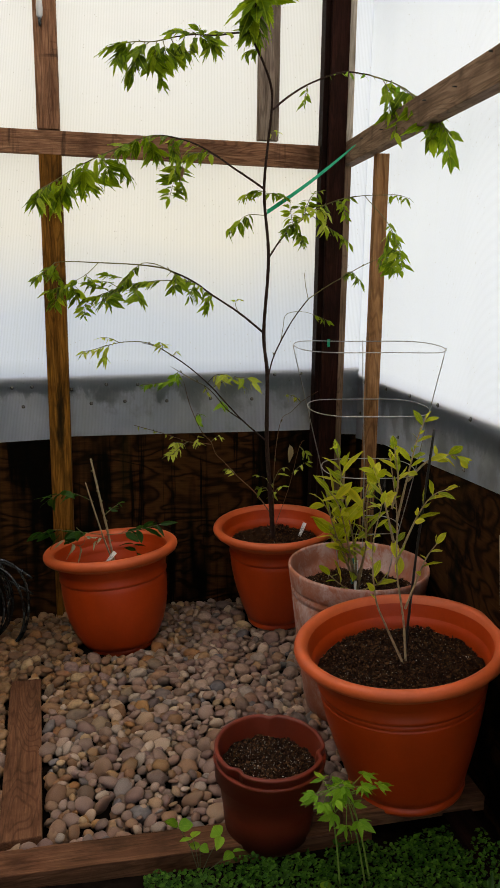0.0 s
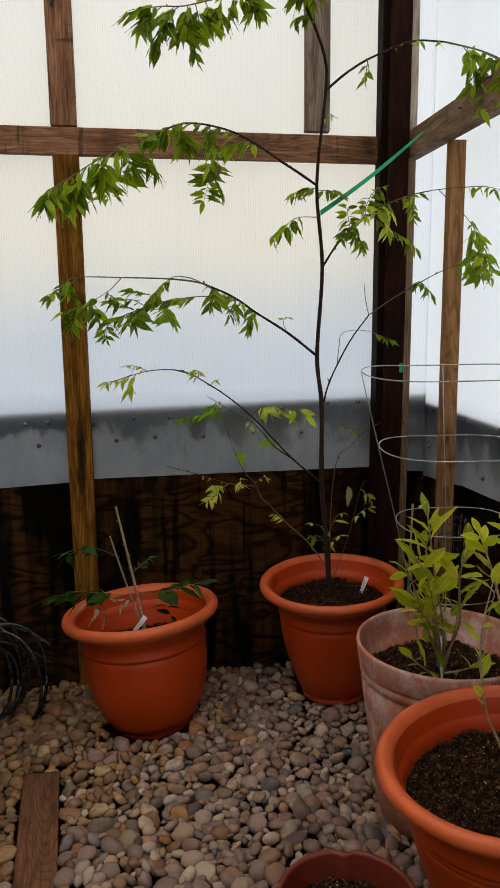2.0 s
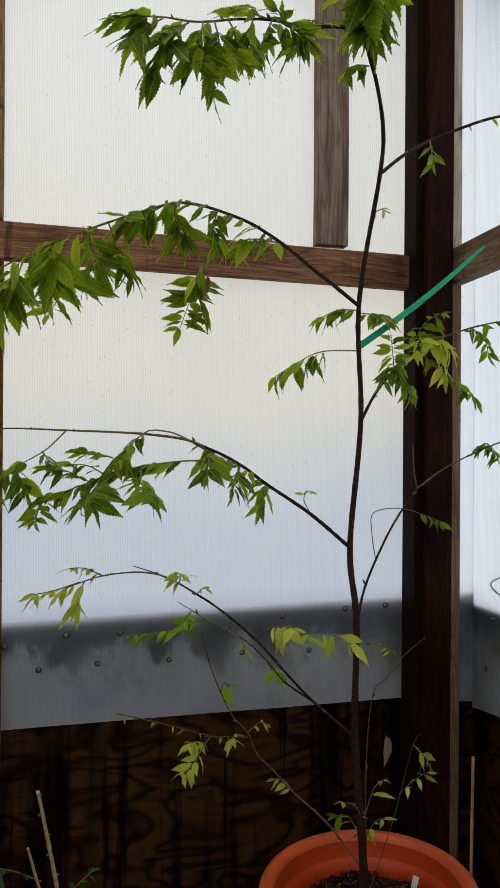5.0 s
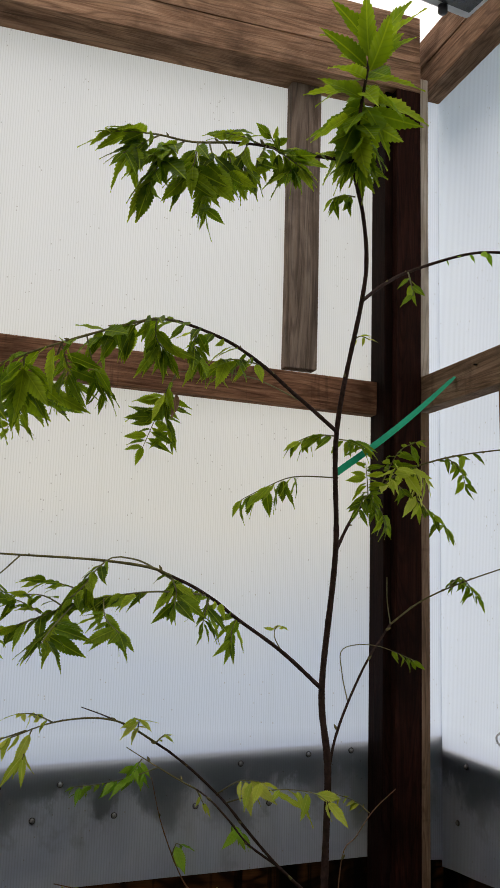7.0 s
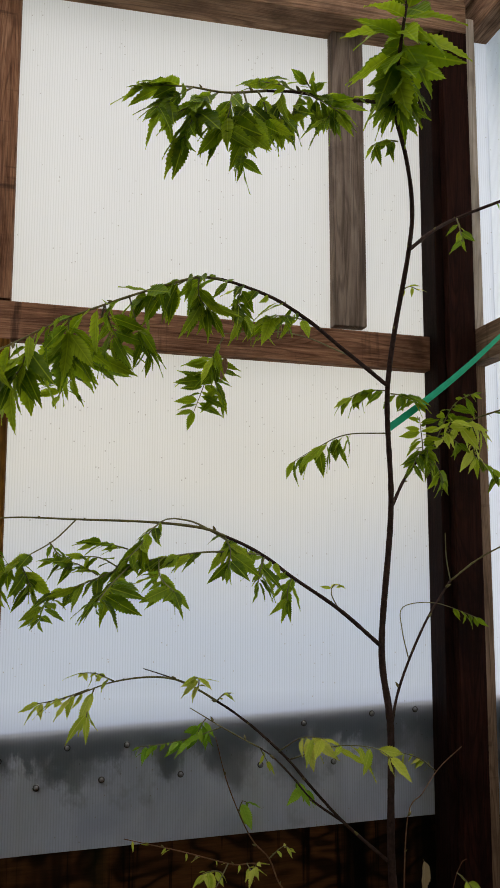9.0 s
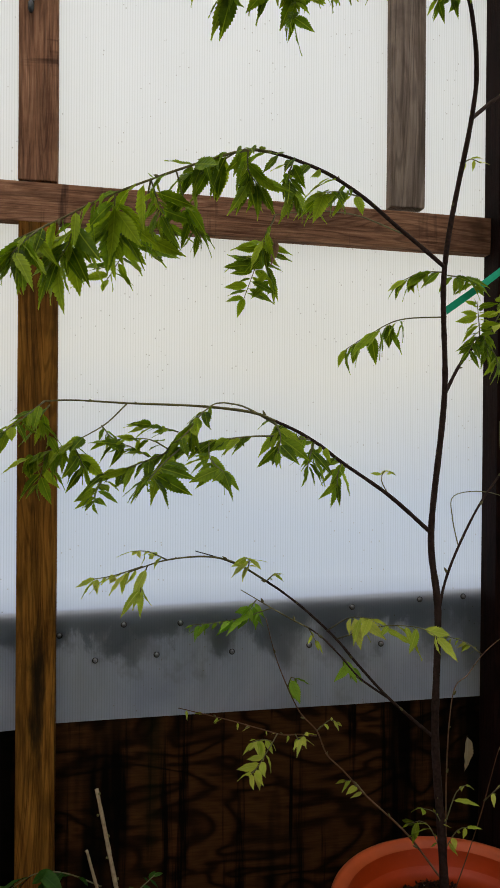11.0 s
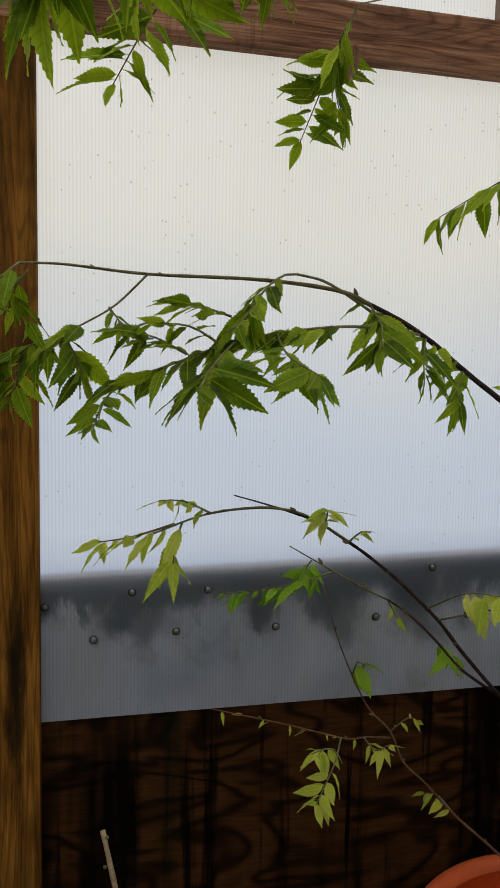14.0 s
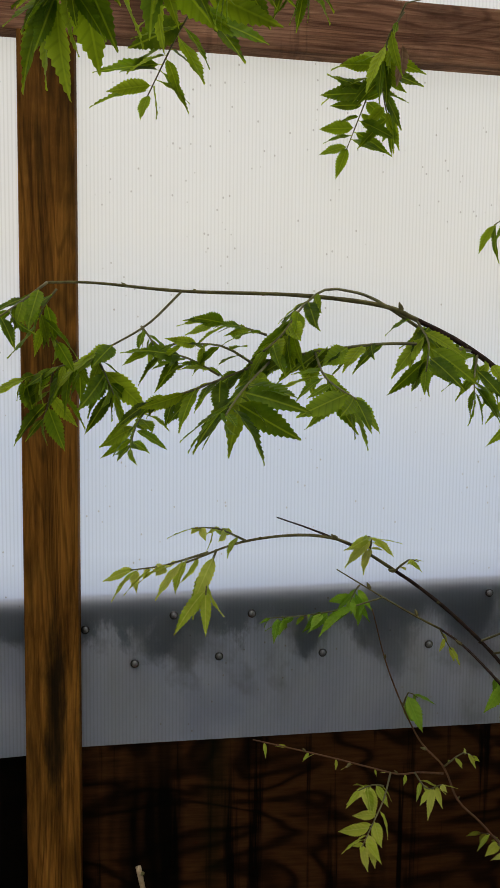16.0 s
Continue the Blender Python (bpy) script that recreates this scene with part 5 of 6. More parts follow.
twig([(0.47, -0.064, 1.085), (0.46, -0.07, 1.075), (0.45, -0.08, 1.06)], 6, 0.055, 0.7, 2)
twig([(0.633, -0.236, 0.99), (0.65, -0.24, 0.975), (0.66, -0.25, 0.965)], 5, 0.06, 0.8, 2)
twig([(0.575, -0.167, 1.04), (0.585, -0.17, 1.02), (0.59, -0.18, 1.01)], 3, 0.04, 0.8, 1)
# thin shoots low on the trunk
limb([(0.856, -0.28, 0.5), (0.80, -0.2, 0.57), (0.718, -0.16, 0.642), (0.665, -0.143, 0.699), (0.63, -0.127, 0.732), (0.61, -0.11, 0.782), (0.569, -0.093, 0.828), (0.521, -0.077, 0.938), (0.494, -0.06, 1.042)], 0.0026, 0.001, "branch", BARK_RED)
limb([(0.61, -0.11, 0.77), (0.561, -0.121, 0.78), (0.524, -0.133, 0.785), (0.458, -0.144, 0.809), (0.399, -0.156, 0.832), (0.279, -0.167, 0.87)], 0.0017, 0.001, "twig", BARK_RED, [(7, 0.2, 1.0, 0.03, 0.5, 1)])
twig([(0.51, -0.137, 0.79), (0.477, -0.213, 0.788), (0.444, -0.257, 0.766), (0.421, -0.3, 0.768)], 12, 0.052, 0.3, 1, lo=0.55)
twig([(0.555, -0.125, 0.782), (0.546, -0.21, 0.801), (0.543, -0.28, 0.844)], 8, 0.05, 0.6, 1)
twig([(0.489, -0.17, 0.786), (0.467, -0.185, 0.797), (0.44, -0.2, 0.797)], 8, 0.045, 0.6, 1)
twig([(0.545, -0.085, 0.88), (0.552, -0.09, 0.905), (0.565, -0.1, 0.9)], 3, 0.07, 1.0, 2)
twig([(0.61, -0.11, 0.782), (0.64, -0.12, 0.81), (0.66, -0.12, 0.8)], 4, 0.03, 0.6, 1)
twig([(0.718, -0.16, 0.642), (0.7, -0.12, 0.66), (0.68, -0.1, 0.655)], 5, 0.04, 0.7, 1)
limb([(0.872, -0.27, 0.4), (0.87, -0.26, 0.7), (0.899, -0.224, 0.89), (0.947, -0.197, 0.927), (1.003, -0.17, 0.972), (1.075, -0.144, 1.01)], 0.002, 0.001, "branch", BARK_RED)
twig([(0.995, -0.165, 0.965), (0.98, -0.12, 0.98), (0.95, -0.07, 0.985)], 9, 0.05, 0.7, 1)
limb([(0.87, -0.27, 0.42), (0.93, -0.29, 0.62), (0.965, -0.32, 0.802), (0.985, -0.325, 0.83)], 0.0016, 0.0008, "twig", BARK_RED)
twig([(0.94, -0.3, 0.68), (0.97, -0.32, 0.72), (1.0, -0.33, 0.74)], 5, 0.045, 0.7, 1)
twig([(0.86, -0.28, 0.55), (0.84, -0.22, 0.6), (0.8, -0.2, 0.59)], 4, 0.06, 0.7, 0)
twig([(0.86, -0.28, 0.57), (0.88, -0.3, 0.62), (0.9, -0.31, 0.63)], 4, 0.045, 0.7, 1)
twig([(0.862, -0.28, 0.6), (0.83, -0.3, 0.66), (0.79, -0.31, 0.68)], 3, 0.06, 0.5, 1)
twig([(0.855, -0.285, 0.62), (0.89, -0.27, 0.69), (0.92, -0.26, 0.7)], 3, 0.055, 0.6, 1)
twig([(0.965, -0.32, 0.802), (0.98, -0.33, 0.79), (1.0, -0.34, 0.76)], 5, 0.05, 0.7, 1)
tree_leaves.append((DRY_LEAVES[1], leaf_pose((0.945, -0.2, 0.787), (0.12, -0.1, -1), 0.085, rng, Vector((0.2, -1, 0.1)), 0.2)))
tree_leaves.append((DEAD_LEAF, leaf_pose((0.487, -0.175, 1.925), (0.1, 0.0, -1), 0.065, rng)))
hang_leaves(tree, tree_leaves)

# ---- strap, labels, canes ----
def ribbon(name, a, b, width, mat, label, category, sag=0.01):
    a, b = Vector(a), Vector(b)
    bm = bmesh.new()
    n, rows = 24, []
    for i in range(n + 1):
        t = i / n
        p = a.lerp(b, t) + Vector((0, 0, -sag * math.sin(math.pi * t)))
        tw = 0.5 + 0.9 * t
        d = Vector((0.0, math.sin(tw) * 0.5, math.cos(tw))).normalized() * width * (0.5 if i < n else 0.3)
        rows.append([bm.verts.new(p + d), bm.verts.new(p - d), bm.verts.new(p - d + Vector((0, 0.0008, 0))), bm.verts.new(p + d + Vector((0, 0.0008, 0)))])
    for r, s in zip(rows, rows[1:]):
        for k in range(4):
            bm.faces.new((r[k], r[(k + 1) % 4], s[(k + 1) % 4], s[k]))
    return tagged(part(name, bm, mat, smooth=False), label, category)


ribbon("plant_tie", (0.801, -0.398, 1.735), (1.166, -0.275, 2.008), 0.0185, STRAP, "green stretch ribbon tying the trunk to the rail", "plant tie")


def plant_label(m, label):
    bm = box_bm(-0.009, 0.009, -0.001, 0.001, -0.05, 0.07, 0.0006)
    for v in bm.verts:
        if v.co.z < -0.02:
            v.co.x *= 0.3
    tag = tagged(part("plant_label", bm, WHITE_TAG, m=m), label, "plant label", "plant labels")
    for k in range(3):
        part("writing", box_bm(-0.0055 + 0.004 * k, -0.004 + 0.004 * k, -0.0016, -0.0012, 0.005, 0.055 - 0.01 * (k % 2)), PENCIL, tag)
    return tag


plant_label(pose(0.985, -0.262, 0.385, -25, 28, 0), "white plastic plant label with faint pencil writing in soil")
plant_label(pose(0.158, -0.43, 0.345, -30, 45, 0), "white plastic plant label tied to the cut stump")
sleeve = plant_label(pose(1.03, -1.06, 0.5, -20, 14, 20), "white plastic plant label with a teal edge among shrub stems")
part("sleeve", box_bm(-0.017, -0.0095, -0.002, 0.002, -0.01, 0.075, 0.0008), plain("teal_plastic", (0.01, 0.16, 0.14), 0.4), sleeve, "teal plastic sleeve")

# stump in the left pot
stump = empty("cut_sapling", pose(0.2, -0.33, 0.25), "cut-back sapling with two bare sticks and dark pinnate leaves", "plant")
SINV = stump.matrix_world.inverted()
def sloc(points):
    return [SINV @ Vector(p) for p in points]
tube("stem", sloc([(0.205, -0.345, 0.25), (0.18, -0.34, 0.4), (0.15, -0.33, 0.55), (0.118, -0.31, 0.7), (0.105, -0.3, 0.758)]), 0.0052, 0.0038, BARK_GREY, stump, rough=0.3)
tube("stem", sloc([(0.19, -0.345, 0.32), (0.15, -0.36, 0.45), (0.11, -0.38, 0.6), (0.09, -0.39, 0.68)]), 0.0038, 0.003, BARK_GREY, stump, rough=0.2)
for k in range(9):
    t = k / 8
    p = Vector((0.18, -0.34, 0.42)).lerp(Vector((0.105, -0.3, 0.75)), t)
    bm = bmesh.new()
    bmesh.ops.create_icosphere(bm, subdivisions=1, radius=0.0032)
    part("bud", bm, BARK_OLIVE, stump, m=Matrix.Translation(SINV @ (p + Vector((0.006 * (-1) ** k, -0.004, 0)))))
stump_leaves = []
for line, n, size, meshes in (
    ([(0.15, -0.34, 0.444), (0.22, -0.35, 0.453), (0.314, -0.36, 0.477), (0.376, -0.37, 0.494)], 12, 0.068, DARK_LEAVES),
    ([(0.137, -0.34, 0.445), (0.052, -0.37, 0.468), (-0.049, -0.4, 0.49), (-0.102, -0.43, 0.484)], 15, 0.084, DARK_LEAVES),
    ([(0.105, -0.36, 0.592), (0.04, -0.37, 0.628), (-0.016, -0.38, 0.638), (-0.07, -0.38, 0.609)], 12, 0.068, DARK_LEAVES),
    ([(0.143, -0.33, 0.524), (0.177, -0.31, 0.549), (0.212, -0.29, 0.568)], 9, 0.03, DARK_LEAVES),
    ([(0.282, -0.33, 0.333), (0.269, -0.33, 0.375), (0.26, -0.33, 0.404)], 3, 0.06, DARK_LEAVES),
    ([(0.037, -0.4, 0.497), (0.071, -0.41, 0.463), (0.055, -0.42, 0.427), (-0.009, -0.43, 0.454)], 3, 0.058, PALE_LEAVES),
    ([(0.151, -0.36, 0.435), (0.129, -0.37, 0.44), (0.113, -0.38, 0.428)], 2, 0.04, PALE_LEAVES),
):
    line = [(x + 0.012, y, z) for x, y, z in line]
    tube("twig", sloc(line), 0.0016, 0.0008, BARK_GREEN, stump, sides=6)
    leaves_along(stump_leaves, line, n, size, rng, meshes, 0.02, 0.25, 1.0, 0.6, 0.75, 0.75, True)
for x, y, a in ((0.27, -0.42, 0.3), (0.24, -0.46, 2.4), (0.33, -0.36, 1.2), (0.29, -0.3, -0.6)):
    stump_leaves.append((NARROW_LEAVES[3], leaf_pose(Vector((x, y, 0.305)), (math.cos(a), math.sin(a), 0.12), 0.07, rng, loose=0.25)))
hang_leaves(stump, stump_leaves)

# shrub in the salted pot
shrub = empty("citrus_shrub", pose(1.05, -1.0, 0.40), "small shrub with glossy yellow-green leaves in a salted pot", "shrub")
HINV = shrub.matrix_world.inverted()
shrub_rng = random.Random(31)
shrub_leaves = []
for line, n, size in (
    ([(1.05, -1.0, 0.40), (1.04, -1.01, 0.6), (1.0, -1.02, 0.8), (0.97, -1.02, 0.98)], 34, 0.085),
    ([(1.05, -1.0, 0.42), (1.075, -1.0, 0.62), (1.07, -1.01, 0.78), (1.08, -1.0, 0.86)], 16, 0.08),
    ([(1.045, -1.0, 0.5), (1.0, -1.05, 0.68), (0.97, -1.06, 0.8), (0.94, -1.06, 0.85)], 24, 0.08),
    ([(1.05, -1.0, 0.45), (1.02, -0.97, 0.65), (1.0, -0.95, 0.82), (1.01, -0.95, 0.9)], 22, 0.085),
    ([(1.04, -1.01, 0.44), (0.98, -1.08, 0.5), (0.93, -1.1, 0.55)], 9, 0.07),
    ([(1.05, -1.01, 0.44), (1.0, -1.06, 0.57), (0.95, -1.08, 0.68)], 16, 0.085),
    ([(1.06, -1.0, 0.44), (1.1, -1.08, 0.5), (1.12, -1.1, 0.54)], 5, 0.06),
    ([(1.04, -1.0, 0.5), (0.98, -1.02, 0.66), (0.95, -1.02, 0.76), (0.93, -1.02, 0.8)], 12, 0.08),
    ([(1.03, -1.02, 0.55), (0.97, -1.08, 0.66), (0.93, -1.1, 0.7)], 9, 0.09),
    ([(1.05, -1.01, 0.5), (1.06, -1.06, 0.66), (1.04, -1.08, 0.8), (1.05, -1.09, 0.88)], 14, 0.08),
):
    lean = 0.55 if line[-1][2] > 0.72 else 0.2
    line = [Vector((x + (0.0 - 0.27 * lean) * (z - 0.4), y - lean * (z - 0.4), z + 0.14 * lean * (z - 0.4))) for x, y, z in line]
    tube("stem", [HINV @ Vector(p) for p in line], 0.004, 0.0015, BARK_GREY, shrub, sides=7, rough=0.1)
    leaves_along(shrub_leaves, line, max(4, int(n * 0.6)), size * 0.93, shrub_rng, NARROW_LEAVES, -0.3, 0.3, 1.0, 0.75, 0.85, None, True, True)
hang_leaves(shrub, shrub_leaves)

# shrub in the large pot
shrub2 = empty("thin_shrub", pose(1.06, -1.5, 0.42), "sparse shrub with grey-tan stems and few glossy leaves", "shrub")
GINV = shrub2.matrix_world.inverted()
shrub2_leaves = []
for line, n, size in (
    ([(1.05, -1.51, 0.40), (1.035, -1.51, 0.56), (1.01, -1.5, 0.72), (1.005, -1.49, 0.88), (0.98, -1.48, 1.05)], 9, 0.055),
    ([(1.05, -1.515, 0.41), (0.985, -1.52, 0.55), (0.945, -1.53, 0.65), (0.93, -1.53, 0.8), (0.95, -1.53, 0.93)], 6, 0.05),
    ([(1.005, -1.49, 0.86), (1.03, -1.49, 1.0), (1.05, -1.49, 1.1), (1.07, -1.49, 1.16)], 10, 0.055),
    ([(1.01, -1.49, 0.74), (1.06, -1.5, 0.88), (1.1, -1.5, 0.94), (1.15, -1.5, 0.96)], 9, 0.06),
    ([(1.03, -1.49, 0.98), (1.08, -1.48, 1.03), (1.14, -1.47, 1.05), (1.19, -1.47, 1.04)], 8, 0.055),
    ([(1.04, -1.5, 0.6), (1.08, -1.52, 0.75), (1.11, -1.53, 0.81)], 3, 0.06),
    ([(1.0, -1.49, 0.8), (0.965, -1.49, 0.93), (0.935, -1.48, 1.02)], 8, 0.06),
    ([(0.99, -1.49, 0.9), (1.0, -1.5, 0.98), (0.985, -1.5, 1.08)], 7, 0.055),
):
    line = [(x + 0.018, y, z - 0.035 * (z - 0.4)) for x, y, z in line]
    tube("stem", [GINV @ Vector(p) for p in line], 0.0038, 0.0013, BARK_GREY, shrub2, sides=7, rough=0.1)
    leaves_along(shrub2_leaves, line, n + 2, size * 0.82, shrub_rng, CITRUS_LEAVES, -0.05, 0.45, 1.0, 0.8, 0.8, None, True, True)
hang_leaves(shrub2, shrub2_leaves)


def cane(name, points, r0, r1, mat, label, category="cane"):
    v, f = tube_data(points, r0, r1, 8, 0.03, 0.08)
    return tagged(from_data(name, v, f, mat, smooth=True), label, category)


cane("support_stake", [(1.083, -1.44, 0.40), (1.096, -1.46, 0.75), (1.11, -1.5, 1.105)], 0.0042, 0.0036, BLACK, "thin black plant stake standing in the large pot", "stake")
cane("bamboo_cane", [(1.165, -0.22, -0.01), (1.185, -0.19, 0.35), (1.2, -0.17, 0.70)], 0.0045, 0.004, BAMBOO, "pale bamboo cane standing by the corner post", "cane")

# tomato cage
cage = empty("tomato_cage", pose(1.07, -0.97, 0.42), "galvanised wire tomato cage standing in the salted pot", "plant cage")
CINV = cage.matrix_world.inverted()
CAGE = [((1.052, -1.02), 0.241, 1.282), ((1.065, -0.995), 0.199, 1.08), ((1.084, -0.96), 0.157, 0.866), ((1.09, -0.945), 0.115, 0.66)]
top_ring = None
for (cx, cy), r, z in CAGE:
    ring = [CINV @ Vector((cx + r * math.cos(a), cy + r * math.sin(a), z + 0.004 * math.sin(3 * a))) for a in [2 * math.pi * k / 24 for k in range(25)]]
    hoop = tube("ring", ring, 0.0016, 0.0016, WIRE, cage, sides=6)
    top_ring = hoop if z > 1.2 else top_ring
for a in (math.radians(172), math.radians(80), math.radians(-12)):
    line = [CINV @ Vector((cx + (r + 0.002) * math.cos(a), cy + (r + 0.002) * math.sin(a), z)) for (cx, cy), r, z in CAGE]
    line.append(CINV @ Vector((1.092 + 0.07 * math.cos(a), -0.94 + 0.07 * math.sin(a), 0.40)))
    tube("leg", line, 0.0016, 0.0016, WIRE, cage, sides=6, step=0.05)
part("clip", box_bm(-0.0045, 0.0045, -0.004, 0.004, -0.02, 0.006, 0.002), STRAP, top_ring, "green plastic clip", m=Matrix.Translation(CINV @ Vector((0.97, -0.79, 1.28))))

# roll of wire mesh behind the salted pot
roll = empty("wire_mesh_roll", pose(1.235, -0.52, 0.0), "rolled black wire mesh standing by the wall", "wire mesh")
for k in range(14):
    z = 0.02 + 0.055 * k
    tube("wire", [(0.045 * math.cos(a), 0.045 * math.sin(a), z) for a in [2 * math.pi * i / 12 for i in range(13)]], 0.0012, 0.0012, HOSE, roll, sides=5)
for k in range(12):
    a = 2 * math.pi * k / 12
    tube("wire", [(0.045 * math.cos(a), 0.045 * math.sin(a), 0), (0.045 * math.cos(a + 0.1), 0.045 * math.sin(a + 0.1), 0.75)], 0.0012, 0.0012, HOSE, roll, sides=5, step=0.2)

# ---- hose, crate, fixtures ----
hose = empty("garden_hose", pose(-0.334, -0.22, 0.101), "coiled dusty black garden hose leaning by the plywood", "hose")
for cx, cy, cz, rx, rz in ((0.0, 0.0, 0.0, 0.154, 0.211), (-0.045, 0.02, 0.012, 0.126, 0.181), (-0.06, -0.02, -0.01, 0.111, 0.148), (-0.075, 0.03, 0.02, 0.146, 0.211), (-0.02, -0.035, -0.012, 0.162, 0.205), (-0.1, 0.0, 0.02, 0.17, 0.22), (-0.13, -0.03, 0.0, 0.16, 0.19)):
    ring = [(cx + rx * math.cos(a), cy + 0.02 * math.sin(a * 2 + cx * 90), cz + rz * math.sin(a) + 0.006 * math.sin(3 * a)) for a in [2 * math.pi * i / 24 for i in range(25)]]
    tube("coil", ring, 0.0064, 0.0064, HOSE, hose, sides=10, step=0.02)
for line in ([(-0.464, -0.2, 0.292), (-0.342, -0.2, 0.297), (-0.242, -0.2, 0.266), (-0.159, -0.2, 0.206)],
             [(-0.479, -0.16, 0.237), (-0.357, -0.16, 0.213), (-0.265, -0.16, 0.181), (-0.17, -0.16, 0.12)]):
    tube("coil", [hose.matrix_world.inverted() @ Vector(p) for p in line], 0.0064, 0.0064, HOSE, hose, sides=10, step=0.02)


def crate(m):
    """An open black plastic crate with a lip and ribs."""
    ob = empty("plastic_crate", m, "black plastic storage crate with a lipped edge", "crate")
    bm = bmesh.new()
    def ring(w, d, z):
        return [bm.verts.new((sx * w, sy * d, z)) for sx, sy in ((-1, -1), (1, -1), (1, 1), (-1, 1))]
    levels = [(0.17, 0.22, 0.0), (0.185, 0.235, 0.6), (0.205, 0.255, 0.605), (0.205, 0.255, 0.65), (0.19, 0.24, 0.65), (0.18, 0.23, 0.6), (0.165, 0.215, 0.02)]
    rings = [ring(*q) for q in levels]
    for a, b_ in zip(rings, rings[1:]):
        for k in range(4):
            bm.faces.new((a[k], a[(k + 1) % 4], b_[(k + 1) % 4], b_[k]))
    bm.faces.new(list(reversed(rings[0])))
    bm.faces.new(rings[-1])
    bmesh.ops.bevel(bm, geom=[e for e in bm.edges], offset=0.004, segments=2, affect="EDGES")
    part("body", bm, BLACK, ob)
    for k in range(4):
        part("rib", box_bm(0.178, 0.19, -0.15 + 0.1 * k - 0.006, -0.15 + 0.1 * k + 0.006, 0.03, 0.58, 0.002), BLACK, ob)
    return ob


crate(pose(-0.575, -0.62, -0.075, 0, 0, 0))

# sprinkler nozzle hanging on the left stud
nozzle = empty("mist_nozzle", pose(-0.062, -0.052, 2.47), "small clear plastic mist nozzle with a dark tip", "nozzle")
part("body", lathe_bm([(0.006, 0.0), (0.012, 0.01), (0.013, 0.04), (0.011, 0.075), (0.006, 0.08)], 16), GREY_CASE, nozzle, smooth=True)
part("tip", lathe_bm([(0.003, -0.028), (0.007, -0.02), (0.007, -0.004), (0.005, 0.002)], 14), DARK_GLASS, nozzle, "dark nozzle tip", smooth=True)
part("bracket", box_bm(-0.01, 0.01, 0.008, 0.018, 0.02, 0.09, 0.002), GREY_CASE, nozzle)

# flood light hung in the upper corner
lamp = empty("flood_lamp", pose(1.06, -0.43, 2.95, 0, 0, 8), "unlit grey flood lamp with a dark front in the upper corner", "lamp")
housing = part("housing", box_bm(-0.36, 0.11, -0.06, 0.06, -0.03, 0.05, 0.012), GREY_CASE, lamp)
part("front", box_bm(-0.02, 0.09, -0.045, 0.03, -0.036, -0.031, 0.002), DARK_GLASS, housing, "dark glass front")
part("knob", lathe_bm([(0.008, -0.052), (0.012, -0.048), (0.012, -0.03), (0.01, -0.028)], 14), BLACK, housing, "black knob", smooth=True, m=pose(0.02, 0.045, 0))
part("bracket", box_bm(-0.012, 0.012, -0.008, 0.008, 0.045, 0.12, 0.002), GREY_CASE, lamp)

# ---- boards, edging and ground cover ----
def plank(name, corners, z0, z1, thick, mat, label, category="board", m=None):
    """A board from a to b, given as two ends and a width, top faces at z0 and z1."""
    (ax, ay), (bx, by), w = corners
    a, b_ = Vector((ax, ay, z0 - thick / 2)), Vector((bx, by, z1 - thick / 2))
    ob = timber(name, a, b_, w, thick, mat, None, side=(0, 0, 1), wobble=0.004)
    return tagged(ob, label, category, "floor boards")


plank("floor_board", ((-0.139, -0.61), (-0.003, -1.6), 0.114), -0.048, 0.016, 0.04, WOOD_FLOOR, "worn brown board lying in the pebbles", "board")
plank("floor_board", ((-0.42, -0.68), (-0.30, -1.6), 0.114), -0.046, 0.016, 0.04, WOOD_FLOOR, "worn brown board lying in the pebbles", "board")
plank("edging_board", ((-0.9, -1.752), (0.95, -1.598), 0.095), 0.008, 0.014, 0.09, WOOD_FLOOR, "brown edging timber holding the pebble bed", "board")
for k in range(6):
    x = 0.26 - 0.162 * k
    plank("walk_plank", ((x, -1.735 - 0.012 * k), (x + 0.02, -2.9), 0.145), -0.055, -0.055, 0.035, WOOD_FLOOR, "grey-brown plank of the walkway", "plank")
plank("support_board", ((0.86, -1.6), (1.28, -1.56), 0.11), 0.064, 0.066, 0.045, WOOD_FLOOR, "rough board under the large pot", "board")
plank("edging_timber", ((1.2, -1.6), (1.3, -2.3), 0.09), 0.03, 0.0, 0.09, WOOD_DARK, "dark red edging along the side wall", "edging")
cane("wooden_stake", [(1.279, -1.79, -0.03), (1.276, -1.7, 0.4), (1.273, -1.61, 0.84)], 0.009, 0.008, WOOD_PALE, "pale wooden stake against the side wall", "stake")

